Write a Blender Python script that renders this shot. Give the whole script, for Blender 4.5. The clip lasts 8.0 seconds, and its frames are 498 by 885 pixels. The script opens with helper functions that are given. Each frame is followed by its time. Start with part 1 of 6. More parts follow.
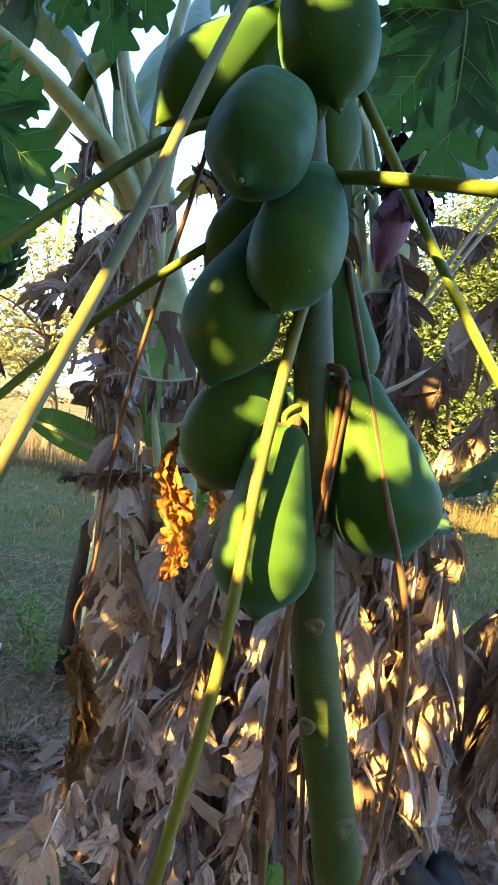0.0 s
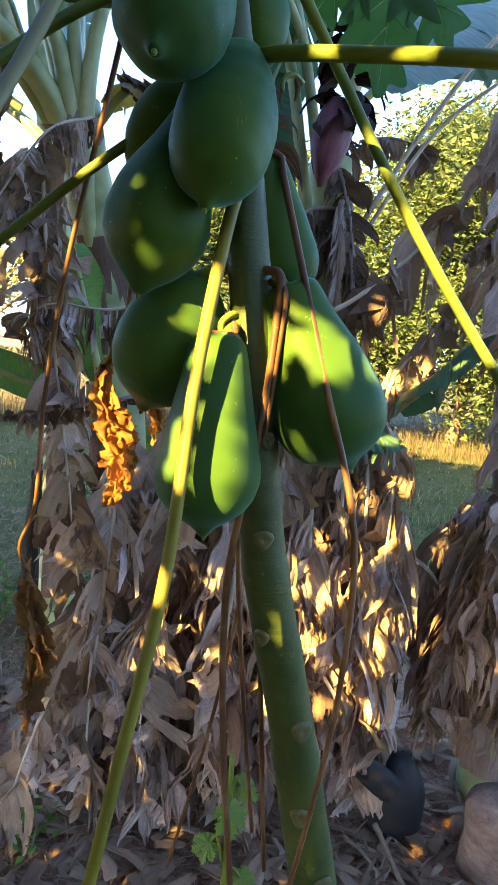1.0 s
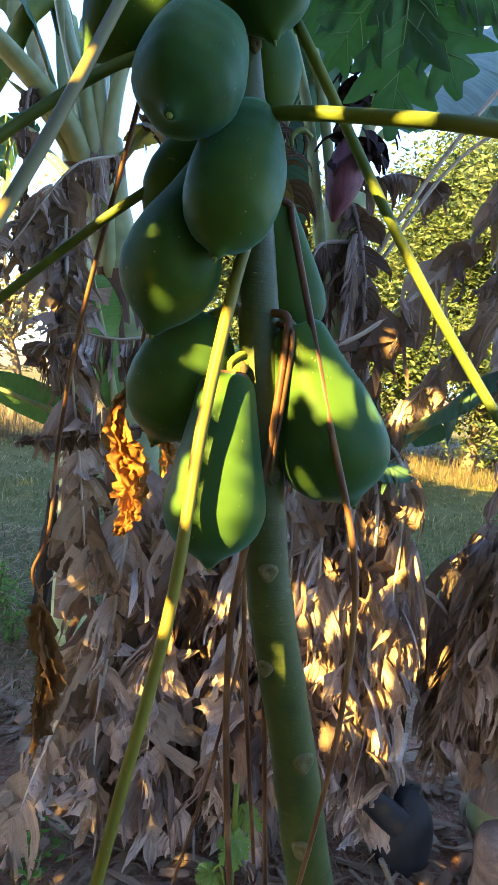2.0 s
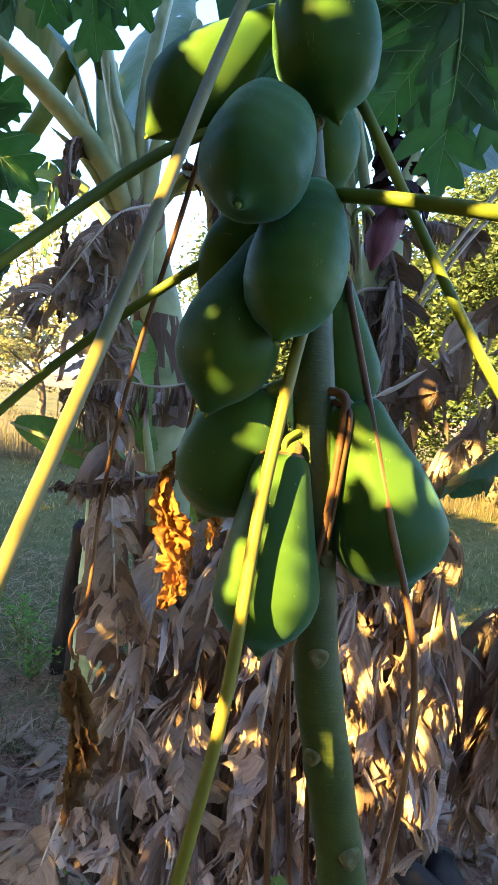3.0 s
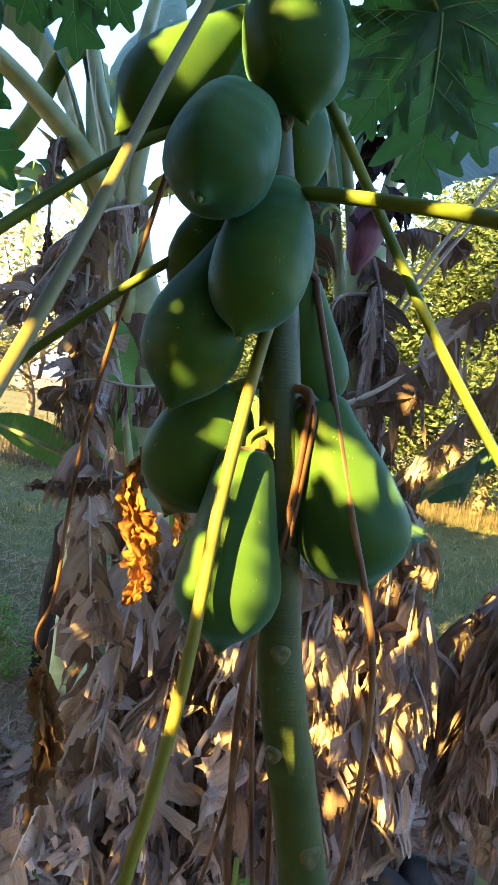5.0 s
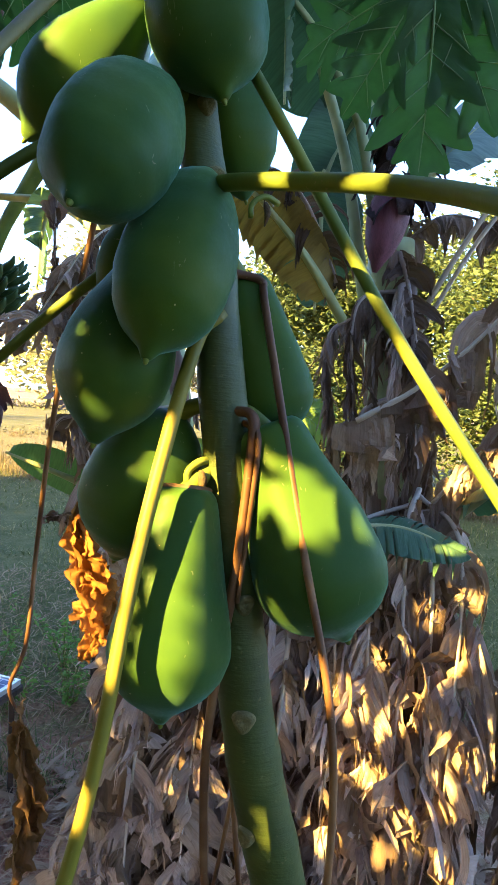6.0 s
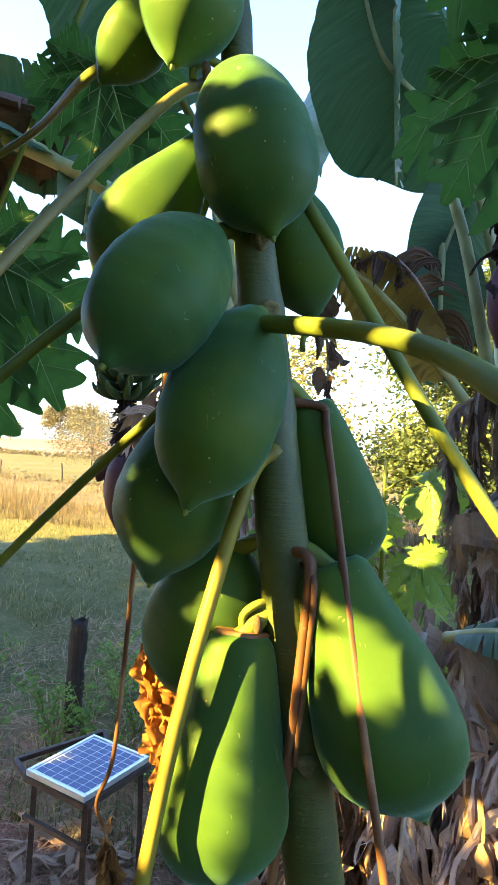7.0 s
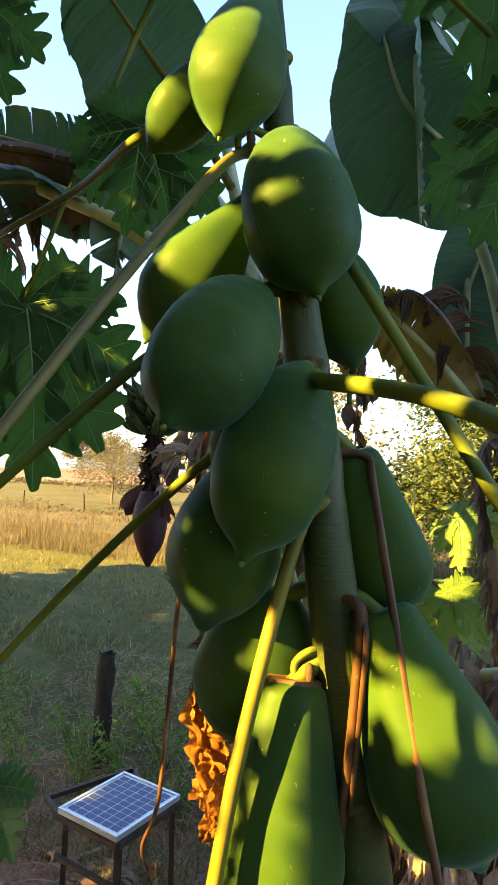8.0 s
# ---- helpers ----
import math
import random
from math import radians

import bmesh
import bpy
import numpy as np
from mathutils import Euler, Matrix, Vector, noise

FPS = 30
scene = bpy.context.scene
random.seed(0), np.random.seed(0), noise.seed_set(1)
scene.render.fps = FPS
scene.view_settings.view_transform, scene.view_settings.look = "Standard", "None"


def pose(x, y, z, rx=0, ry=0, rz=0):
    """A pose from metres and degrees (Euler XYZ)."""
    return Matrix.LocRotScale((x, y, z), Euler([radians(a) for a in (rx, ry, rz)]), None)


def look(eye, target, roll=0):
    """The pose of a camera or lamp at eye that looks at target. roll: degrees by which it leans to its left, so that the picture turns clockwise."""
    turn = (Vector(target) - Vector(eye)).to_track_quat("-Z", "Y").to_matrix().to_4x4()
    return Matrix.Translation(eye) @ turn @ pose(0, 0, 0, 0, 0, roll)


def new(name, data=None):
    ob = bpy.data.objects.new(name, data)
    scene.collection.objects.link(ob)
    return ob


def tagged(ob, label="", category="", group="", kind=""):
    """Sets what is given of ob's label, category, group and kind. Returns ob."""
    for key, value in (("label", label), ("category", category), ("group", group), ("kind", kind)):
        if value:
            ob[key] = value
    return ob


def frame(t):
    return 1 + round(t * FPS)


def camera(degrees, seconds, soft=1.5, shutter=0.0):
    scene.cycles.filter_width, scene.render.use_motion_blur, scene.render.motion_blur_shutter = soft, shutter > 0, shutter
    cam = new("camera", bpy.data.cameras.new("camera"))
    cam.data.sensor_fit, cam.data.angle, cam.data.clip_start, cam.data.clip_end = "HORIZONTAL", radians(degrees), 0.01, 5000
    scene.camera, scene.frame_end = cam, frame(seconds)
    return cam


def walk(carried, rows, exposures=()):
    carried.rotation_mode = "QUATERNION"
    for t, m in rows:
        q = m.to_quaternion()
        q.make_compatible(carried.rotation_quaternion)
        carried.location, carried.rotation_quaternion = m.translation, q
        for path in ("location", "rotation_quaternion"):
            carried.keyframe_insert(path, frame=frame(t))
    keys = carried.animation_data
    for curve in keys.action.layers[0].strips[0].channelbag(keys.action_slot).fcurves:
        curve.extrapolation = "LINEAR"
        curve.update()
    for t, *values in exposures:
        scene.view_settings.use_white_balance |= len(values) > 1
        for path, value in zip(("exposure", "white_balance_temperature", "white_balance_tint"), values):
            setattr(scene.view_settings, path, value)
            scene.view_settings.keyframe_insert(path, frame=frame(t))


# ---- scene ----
cam = camera(43.5, 8.0)
PATH = [
    (0, (0.046, -0.047, 1.732), (0.008, 1.947, 1.582), 7.9),
    (0.5, (0.039, -0.028, 1.714), (0.069, 1.963, 1.527), 7.4),
    (1, (0.074, -0.016, 1.69), (0.197, 1.954, 1.369), 5.4),
    (1.5, (0.099, -0.037, 1.697), (0.286, 1.93, 1.391), 5.3),
    (2, (0.084, -0.044, 1.716), (0.15, 1.938, 1.458), 6.1),
    (2.2, (0.061, -0.029, 1.744), (0.073, 1.955, 1.496), 7.2),
    (3.3, (0.024, -0.003, 1.79), (0.022, 1.99, 1.624), 7.1),
    (3.5, (0.025, 0.001, 1.791), (0.033, 1.995, 1.638), 7.1),
    (4, (0.038, -0.006, 1.785), (0.08, 1.986, 1.606), 6.3),
    (4.5, (0.05, -0.018, 1.785), (0.138, 1.974, 1.624), 6.8),
    (4.7, (0.052, -0.017, 1.778), (0.112, 1.976, 1.621), 7.4),
    (5.8, (0.184, 0.077, 1.791), (0.083, 2.063, 1.576), 6.0),
    (6, (0.233, 0.125, 1.816), (0.007, 2.105, 1.648), 4.2),
    (6.5, (0.293, 0.19, 1.879), (-0.22, 2.123, 1.835), 5.1),
    (7, (0.325, 0.192, 1.92), (-0.374, 2.066, 1.897), 2.8),
    (7.5, (0.312, 0.158, 1.939), (-0.499, 1.985, 1.989), 1.7),
    (8, (0.3, 0.155, 1.947), (-0.46, 2.004, 2.008), 2.1),
]
walk(cam, [(t, look(eye, target, roll)) for t, eye, target, roll in PATH],
     [(0, 4.18, 5800, 16), (4.7, 4.11, 5800, 16), (6.5, 4.19, 5900, 16), (7.5, 4.24, 6100, 16), (8.0, 3.60, 6950, 16)])

# ---- light ----
SUN_AZ, SUN_EL = radians(223.4), radians(28)  # compass angle from +y, clockwise, and height
to_sun = Vector((math.sin(SUN_AZ) * math.cos(SUN_EL), math.cos(SUN_AZ) * math.cos(SUN_EL), math.sin(SUN_EL)))
world = bpy.data.worlds.new("sky")
world.use_nodes = True
scene.world = world
wn = world.node_tree.nodes
sky = wn.new("ShaderNodeTexSky")
sky.sky_type = "NISHITA"
sky.sun_disc = False
sky.sun_elevation, sky.sun_rotation = SUN_EL, SUN_AZ
sky.air_density, sky.dust_density, sky.ozone_density = 1.0, 1.0, 3.5
wn["Background"].inputs["Strength"].default_value = 0.064
world.node_tree.links.new(sky.outputs["Color"], wn["Background"].inputs["Color"])
sun_data = bpy.data.lights.new("sun", "SUN")
sun_data.energy, sun_data.angle, sun_data.color = 5.0, radians(0.53), (1.0, 0.65, 0.13)
sun = new("sun", sun_data)
sun.matrix_world = look(to_sun * 40, (0, 0, 0))

# ---- materials ----


class Mat:
    """A small builder for node materials."""

    def __init__(self, name):
        self.m = bpy.data.materials.new(name)
        self.m.use_nodes = True
        self.t = self.m.node_tree
        self.n, self.l = self.t.nodes, self.t.links
        self.b = self.n["Principled BSDF"]
        self.out = self.n["Material Output"]

    def node(self, kind):
        return self.n.new(kind)

    def link(self, a, b):
        self.l.new(a, b)

    def coords(self, kind="Object", scale=(1, 1, 1)):
        tc = self.node("ShaderNodeTexCoord")
        mp = self.node("ShaderNodeMapping")
        mp.inputs["Scale"].default_value = scale
        self.link(tc.outputs[kind], mp.inputs["Vector"])
        return mp.outputs["Vector"]

    def noise(self, vec, scale, detail=4.0, rough=0.55, dist=0.0):
        nz = self.node("ShaderNodeTexNoise")
        for key, v in (("Scale", scale), ("Detail", detail), ("Roughness", rough), ("Distortion", dist)):
            nz.inputs[key].default_value = v
        if vec is not None:
            self.link(vec, nz.inputs["Vector"])
        return nz.outputs["Fac"]

    def ramp(self, fac, stops):
        r = self.node("ShaderNodeValToRGB")
        e = r.color_ramp.elements
        while len(e) < len(stops):
            e.new(0.5)
        for el, (pos, col) in zip(e, stops):
            el.position, el.color = pos, (*col, 1) if len(col) == 3 else col
        self.link(fac, r.inputs["Fac"])
        return r.outputs["Color"]

    def mix(self, fac, a, b, mode="MIX"):
        mx = self.node("ShaderNodeMix")
        mx.data_type, mx.blend_type = "RGBA", mode
        for v, sock in ((fac, mx.inputs[0]), (a, mx.inputs[6]), (b, mx.inputs[7])):
            if isinstance(v, (int, float)):
                sock.default_value = v
            elif isinstance(v, tuple):
                sock.default_value = (*v, 1)
            else:
                self.link(v, sock)
        return mx.outputs[2]

    def math(self, op, a, b=0.0, clamp=False):
        m = self.node("ShaderNodeMath")
        m.operation, m.use_clamp = op, clamp
        for v, sock in ((a, m.inputs[0]), (b, m.inputs[1])):
            if isinstance(v, (int, float)):
                sock.default_value = v
            else:
                self.link(v, sock)
        return m.outputs[0]

    def bump(self, height, strength=0.3, distance=0.005, after=None):
        b = self.node("ShaderNodeBump")
        b.inputs["Strength"].default_value, b.inputs["Distance"].default_value = strength, distance
        self.link(height, b.inputs["Height"])
        if after is not None:
            self.link(after, b.inputs["Normal"])
        self.link(b.outputs["Normal"], self.b.inputs["Normal"])
        return b.outputs["Normal"]

    def island(self):
        return self.node("ShaderNodeNewGeometry").outputs["Random Per Island"]

    def chance(self):
        return self.node("ShaderNodeObjectInfo").outputs["Random"]

    def base(self, colour, rough=0.6, spec=0.5, metal=0.0):
        if isinstance(colour, tuple):
            self.b.inputs["Base Color"].default_value = (*colour, 1)
        else:
            self.link(colour, self.b.inputs["Base Color"])
        if isinstance(rough, (int, float)):
            self.b.inputs["Roughness"].default_value = rough
        else:
            self.link(rough, self.b.inputs["Roughness"])
        self.b.inputs["Specular IOR Level"].default_value = spec
        self.b.inputs["Metallic"].default_value = metal
        return self

    def translucent(self, colour, amount):
        """Light that comes through a thin leaf."""
        tr = self.node("ShaderNodeBsdfTranslucent")
        if isinstance(colour, tuple):
            tr.inputs["Color"].default_value = (*colour, 1)
        else:
            self.link(colour, tr.inputs["Color"])
        mx = self.node("ShaderNodeMixShader")
        mx.inputs[0].default_value = amount
        self.link(self.b.outputs[0], mx.inputs[1])
        self.link(tr.outputs[0], mx.inputs[2])
        self.link(mx.outputs[0], self.out.inputs["Surface"])
        return self


def fruit_material():
    m = Mat("papaya_skin")
    v = m.coords()
    big = m.noise(v, 9, 3, 0.5)
    fine = m.noise(v, 160, 4, 0.6)
    col = m.ramp(big, [(0.30, (0.014, 0.044, 0.012)), (0.55, (0.028, 0.061, 0.007)), (0.75, (0.050, 0.080, 0.005))])
    col = m.mix(m.math("MULTIPLY", m.chance(), 0.25), col, (0.062, 0.115, 0.010))
    specks = m.node("ShaderNodeTexVoronoi")
    specks.inputs["Scale"].default_value = 55
    m.link(v, specks.inputs["Vector"])
    dot = m.math("LESS_THAN", specks.outputs["Distance"], 0.055)
    rare = m.math("MULTIPLY", dot, m.math("GREATER_THAN", m.noise(v, 14, 2), 0.56))
    col = m.mix(rare, col, (0.25, 0.22, 0.10))
    scratch = m.math("GREATER_THAN", m.noise(m.coords("Object", (90, 90, 7)), 2.2, 2, 0.5, 0.8), 0.735)
    col = m.mix(m.math("MULTIPLY", scratch, 0.5), col, (0.16, 0.17, 0.08))
    scuff = m.math("GREATER_THAN", m.noise(v, 34, 6, 0.7, 0.6), 0.69)
    col = m.mix(m.math("MULTIPLY", scuff, 0.55), col, (0.20, 0.17, 0.09))
    m.base(col, m.ramp(fine, [(0.3, (0.42,) * 3), (0.7, (0.60,) * 3)]), 0.08)
    m.bump(fine, 0.10, 0.002)
    m.b.inputs["Sheen Weight"].default_value = 0.16
    m.b.inputs["Sheen Roughness"].default_value = 0.45
    m.b.inputs["Sheen Tint"].default_value = (0.34, 0.85, 0.85, 1)
    m.b.inputs["Subsurface Weight"].default_value = 0.06
    m.b.inputs["Subsurface Radius"].default_value = (0.02, 0.03, 0.008)
    m.b.inputs["Subsurface Scale"].default_value = 0.2
    return m.m


def stem_material():
    m = Mat("papaya_stem_bark")
    v = m.coords("Object")
    rings = m.noise(m.coords("Object", (6, 6, 38)), 3, 4, 0.6)
    blotch = m.noise(v, 14, 5, 0.6)
    col = m.ramp(blotch, [(0.30, (0.013, 0.028, 0.003)), (0.52, (0.027, 0.047, 0.005)), (0.72, (0.054, 0.066, 0.010))])
    col = m.mix(m.math("MULTIPLY", rings, 0.35), col, (0.066, 0.066, 0.020))
    spots = m.math("GREATER_THAN", m.noise(v, 90, 3, 0.6), 0.68)
    col = m.mix(m.math("MULTIPLY", spots, 0.35), col, (0.14, 0.125, 0.05))
    m.base(col, 0.55, 0.35)
    m.bump(m.math("ADD", rings, m.math("MULTIPLY", m.noise(v, 120), 0.4)), 0.35, 0.004)
    return m.m


def petiole_material(name, low, mid, high):
    m = Mat(name)
    along = m.noise(m.coords("Object", (40, 40, 5)), 2.0, 4, 0.6)
    patch = m.noise(m.coords(), 7, 3)
    col = m.ramp(patch, [(0.3, low), (0.52, mid), (0.72, high)])
    fleck = m.math("GREATER_THAN", m.noise(m.coords(), 170, 2), 0.70)
    col = m.mix(m.math("MULTIPLY", fleck, 0.4), col, (0.20, 0.16, 0.07))
    m.base(col, 0.5, 0.18)
    m.bump(along, 0.2, 0.002)
    return m.m


def dry_material(name, dark, mid, light, through_light=0.22, streak=11.0):
    """Dry leaf: fibres across, stains, torn grey weathering."""
    m = Mat(name)
    uv = m.coords("UV", (streak, 1.2, 1.0))
    fibre = m.noise(uv, 3.0, 5, 0.65, 0.15)
    stain = m.noise(m.coords("Object"), 5.5, 5, 0.62, 0.4)
    pick = m.math("ADD", m.math("MULTIPLY", stain, 0.45), m.math("MULTIPLY", m.math("ADD", m.island(), m.chance()), 0.28))
    col = m.ramp(pick, [(0.22, dark), (0.46, mid), (0.74, light)])
    col = m.mix(m.math("MULTIPLY", m.ramp(fibre, [(0.32, (1,) * 3), (0.66, (0,) * 3)]), 0.50), col, dark)
    speck = m.math("GREATER_THAN", m.noise(m.coords("Object"), 60, 4, 0.7), 0.66)
    col = m.mix(m.math("MULTIPLY", speck, 0.5), col, tuple(c * 0.35 for c in dark))
    m.base(col, 0.78, 0.2)
    m.bump(fibre, 0.5, 0.004)
    m.translucent(m.mix(0.55, col, (0.55, 0.30, 0.08)), through_light)
    return m.m


def green_leaf_material(name, dark, light, lit, share=0.4, streak=45.0):
    m = Mat(name)
    vein = m.noise(m.coords("UV", (1, streak, 1)), 2.0, 3, 0.5)
    big = m.noise(m.coords(), 4, 4, 0.6)
    col = m.ramp(big, [(0.3, dark), (0.7, light)])
    col = m.mix(m.ramp(vein, [(0.35, (0, 0, 0)), (0.65, (0.55,) * 3)]), col, tuple(min(1, c * 1.6) for c in light))
    m.base(col, 0.42, 0.28)
    m.bump(vein, 0.35, 0.004)
    m.translucent(m.mix(m.math("MULTIPLY", vein, 0.5), lit, tuple(c * 0.7 for c in lit)), share)
    return m.m


def plain_material(name, low, high, scale, rough=0.8, spec=0.3, bump=0.4, metal=0.0, stretch=(1, 1, 1), depth=0.004):
    m = Mat(name)
    v = m.coords("Object", stretch)
    big, fine = m.noise(v, scale, 5, 0.62), m.noise(v, scale * 9, 4, 0.6)
    col = m.ramp(m.math("ADD", m.math("MULTIPLY", big, 0.65), m.math("MULTIPLY", fine, 0.35)), [(0.32, low), (0.66, high)])
    m.base(col, rough, spec, metal)
    m.bump(fine, bump, depth)
    return m.m


def foliage_material(name, stops, lit, share=0.35):
    m = Mat(name)
    col = m.ramp(m.island(), stops)
    m.base(col, 0.6, 0.25)
    m.translucent(m.mix(0.5, col, lit), share)
    return m.m


def ground_material():
    """Red-brown soil by the plants, short grass behind it, dry pasture farther off, haze-tinted ploughed earth beyond.
    """
    m = Mat("ground_cover")
    v = m.coords("Object")
    sep = m.node("ShaderNodeSeparateXYZ")
    m.link(v, sep.inputs[0])
    y = sep.outputs["Y"]
    fine, mid, wide = m.noise(v, 40, 6, 0.7), m.noise(v, 5, 5, 0.6), m.noise(v, 0.5, 4, 0.6)
    soil = m.ramp(fine, [(0.3, (0.12, 0.056, 0.034)), (0.55, (0.29, 0.150, 0.094)), (0.75, (0.44, 0.28, 0.19))])
    grass = m.ramp(m.math("ADD", m.math("MULTIPLY", fine, 0.6), m.math("MULTIPLY", mid, 0.4)),
                   [(0.3, (0.040, 0.046, 0.012)), (0.5, (0.078, 0.082, 0.026)), (0.7, (0.16, 0.135, 0.060))])
    dry = m.ramp(m.math("ADD", m.math("MULTIPLY", mid, 0.5), m.math("MULTIPLY", wide, 0.5)),
                 [(0.3, (0.052, 0.050, 0.023)), (0.5, (0.090, 0.078, 0.042)), (0.72, (0.070, 0.070, 0.030))])
    olive = m.ramp(m.math("ADD", m.math("MULTIPLY", mid, 0.4), m.math("MULTIPLY", wide, 0.6)), [(0.32, (0.040, 0.048, 0.022)), (0.5, (0.066, 0.066, 0.030)), (0.7, (0.088, 0.078, 0.044))])
    furrow = m.noise(m.coords("Object", (0.05, 1.1, 1)), 1.0, 3, 0.6)
    # brown earth with some distance haze put into its pinkish colour
    earth = m.ramp(furrow, [(0.35, (0.105, 0.066, 0.056)), (0.65, (0.19, 0.135, 0.118))])
    jitter = m.math("MULTIPLY", m.math("SUBTRACT", mid, 0.5), 2.2)
    edge = lambda at, width: m.math("DIVIDE", m.math("SUBTRACT", m.math("ADD", y, jitter), at), width, True)  # noqa: E731
    col = m.mix(edge(0.4, 0.9), grass, soil)
    col = m.mix(edge(2.75, 0.9), col, grass)
    col = m.mix(edge(9.6, 2.0), col, dry)
    col = m.mix(edge(20.5, 1.6), col, olive)
    col = m.mix(edge(41.0, 1.5), col, earth)
    m.base(col, 0.95, 0.1)
    m.bump(m.math("ADD", fine, m.math("MULTIPLY", mid, 0.8)), 0.8, 0.03)
    return m.m


SKIN = fruit_material()
BARK = stem_material()
PETIOLE = petiole_material("green_petiole", (0.052, 0.080, 0.012), (0.092, 0.120, 0.014), (0.14, 0.155, 0.018))
PETIOLE_YELLOW = petiole_material("yellowing_petiole", (0.085, 0.080, 0.011), (0.130, 0.116, 0.011), (0.17, 0.138, 0.014))
PETIOLE_GREY = petiole_material("greying_petiole", (0.068, 0.060, 0.020), (0.100, 0.088, 0.025), (0.135, 0.112, 0.028))
PETIOLE_DEAD = petiole_material("dead_petiole_brown", (0.048, 0.021, 0.010), (0.105, 0.050, 0.022), (0.27, 0.155, 0.07))
VEIN = petiole_material("pale_leaf_vein", (0.10, 0.18, 0.075), (0.14, 0.22, 0.09), (0.18, 0.26, 0.10))
DRY_GREY = dry_material("dry_banana_leaf_grey", (0.074, 0.052, 0.045), (0.36, 0.272, 0.236), (0.60, 0.50, 0.445))
DRY_TAN = dry_material("dry_banana_leaf_tan", (0.062, 0.040, 0.029), (0.235, 0.165, 0.120), (0.40, 0.305, 0.235))
DRY_DARK = dry_material("dry_banana_leaf_brown", (0.036, 0.023, 0.018), (0.125, 0.080, 0.060), (0.27, 0.19, 0.148), 0.12)
DRY_ORANGE = dry_material("dry_papaya_leaf_orange", (0.11, 0.038, 0.008), (0.36, 0.155, 0.022), (0.60, 0.32, 0.05), 0.35, 4.0)
DRY_RUST = dry_material("dry_papaya_leaf_brown", (0.030, 0.015, 0.008), (0.095, 0.046, 0.018), (0.26, 0.125, 0.04), 0.25, 4.0)
LEAF_PAPAYA = green_leaf_material("papaya_leaf_green", (0.018, 0.054, 0.020), (0.036, 0.092, 0.028), (0.09, 0.27, 0.035), 0.28, 8.0)
LEAF_YOUNG = green_leaf_material("young_papaya_leaf", (0.055, 0.105, 0.016), (0.10, 0.165, 0.024), (0.22, 0.32, 0.03), 0.45, 8.0)
LEAF_BANANA = green_leaf_material("banana_leaf_green", (0.024, 0.060, 0.034), (0.050, 0.100, 0.054), (0.10, 0.22, 0.07), 0.16, 60.0)
LEAF_FRESH = green_leaf_material("fresh_banana_leaf", (0.055, 0.115, 0.030), (0.090, 0.170, 0.045), (0.16, 0.32, 0.06), 0.25, 40.0)
# pale waxy underside, with reflected sky blue put into the colour as well
LEAF_UNDER_SKY = green_leaf_material("banana_leaf_underside_skylit", (0.085, 0.135, 0.125), (0.14, 0.20, 0.175), (0.16, 0.30, 0.14), 0.2, 60.0)
LEAF_FADED = green_leaf_material("banana_leaf_yellowing", (0.055, 0.040, 0.024), (0.20, 0.14, 0.04), (0.46, 0.30, 0.04), 0.4, 60.0)
BANANA_STEM = petiole_material("banana_pseudostem_green", (0.20, 0.24, 0.11), (0.34, 0.38, 0.19), (0.46, 0.47, 0.28))
BRACT = plain_material("purple_bract", (0.075, 0.022, 0.038), (0.20, 0.070, 0.105), 16, 0.55, 0.35, 0.3, 0, (3, 3, 0.6))
BRACT_DEEP = plain_material("deep_purple_bract", (0.020, 0.008, 0.014), (0.065, 0.024, 0.038), 16, 0.55, 0.3, 0.3, 0, (3, 3, 0.6))
BRACT_DARK = plain_material("withered_bract", (0.014, 0.010, 0.011), (0.055, 0.034, 0.036), 20, 0.8, 0.2, 0.5)
BANANA_FRUIT = plain_material("unripe_banana_skin", (0.030, 0.062, 0.022), (0.055, 0.105, 0.035), 12, 0.5, 0.35, 0.15)
SCAR = plain_material("leaf_scar_cork", (0.055, 0.055, 0.018), (0.13, 0.115, 0.05), 40, 0.8, 0.2, 0.4)
CALYX = plain_material("dark_fruit_stub", (0.03, 0.02, 0.012), (0.10, 0.065, 0.03), 60, 0.8, 0.2, 0.5)
POST = plain_material("weathered_post_wood", (0.012, 0.010, 0.009), (0.045, 0.037, 0.031), 10, 0.9, 0.15, 0.8, 0, (3, 3, 0.35), 0.01)
RUST = plain_material("dark_rusty_steel", (0.016, 0.012, 0.010), (0.075, 0.045, 0.032), 18, 0.7, 0.35, 0.4, 0.35)
ALU = plain_material("anodised_aluminium", (0.52, 0.53, 0.54), (0.66, 0.66, 0.66), 60, 0.35, 0.5, 0.05, 0.75)
PLASTIC = plain_material("black_plastic_film", (0.008, 0.008, 0.010), (0.017, 0.017, 0.020), 9, 0.6, 0.3, 0.25, 0, (1, 1, 1), 0.006)
CUT = plain_material("cut_stem_pale", (0.10, 0.060, 0.050), (0.32, 0.245, 0.205), 13, 0.85, 0.15, 0.6, 0, (1, 1, 2.5), 0.008)
WIRE = plain_material("fence_wire", (0.05, 0.045, 0.04), (0.12, 0.11, 0.10), 30, 0.6, 0.4, 0.1, 0.6)
RED = plain_material("faded_red_plastic", (0.42, 0.030, 0.028), (0.60, 0.06, 0.05), 20, 0.5, 0.4, 0.1)
MIDRIB = dry_material("dry_pale_midrib", (0.27, 0.22, 0.17), (0.48, 0.41, 0.33), (0.62, 0.55, 0.46), 0.05, 3.0)
STRAW = dry_material("dry_straw_litter", (0.105, 0.062, 0.038), (0.29, 0.185, 0.115), (0.50, 0.37, 0.25), 0.15)
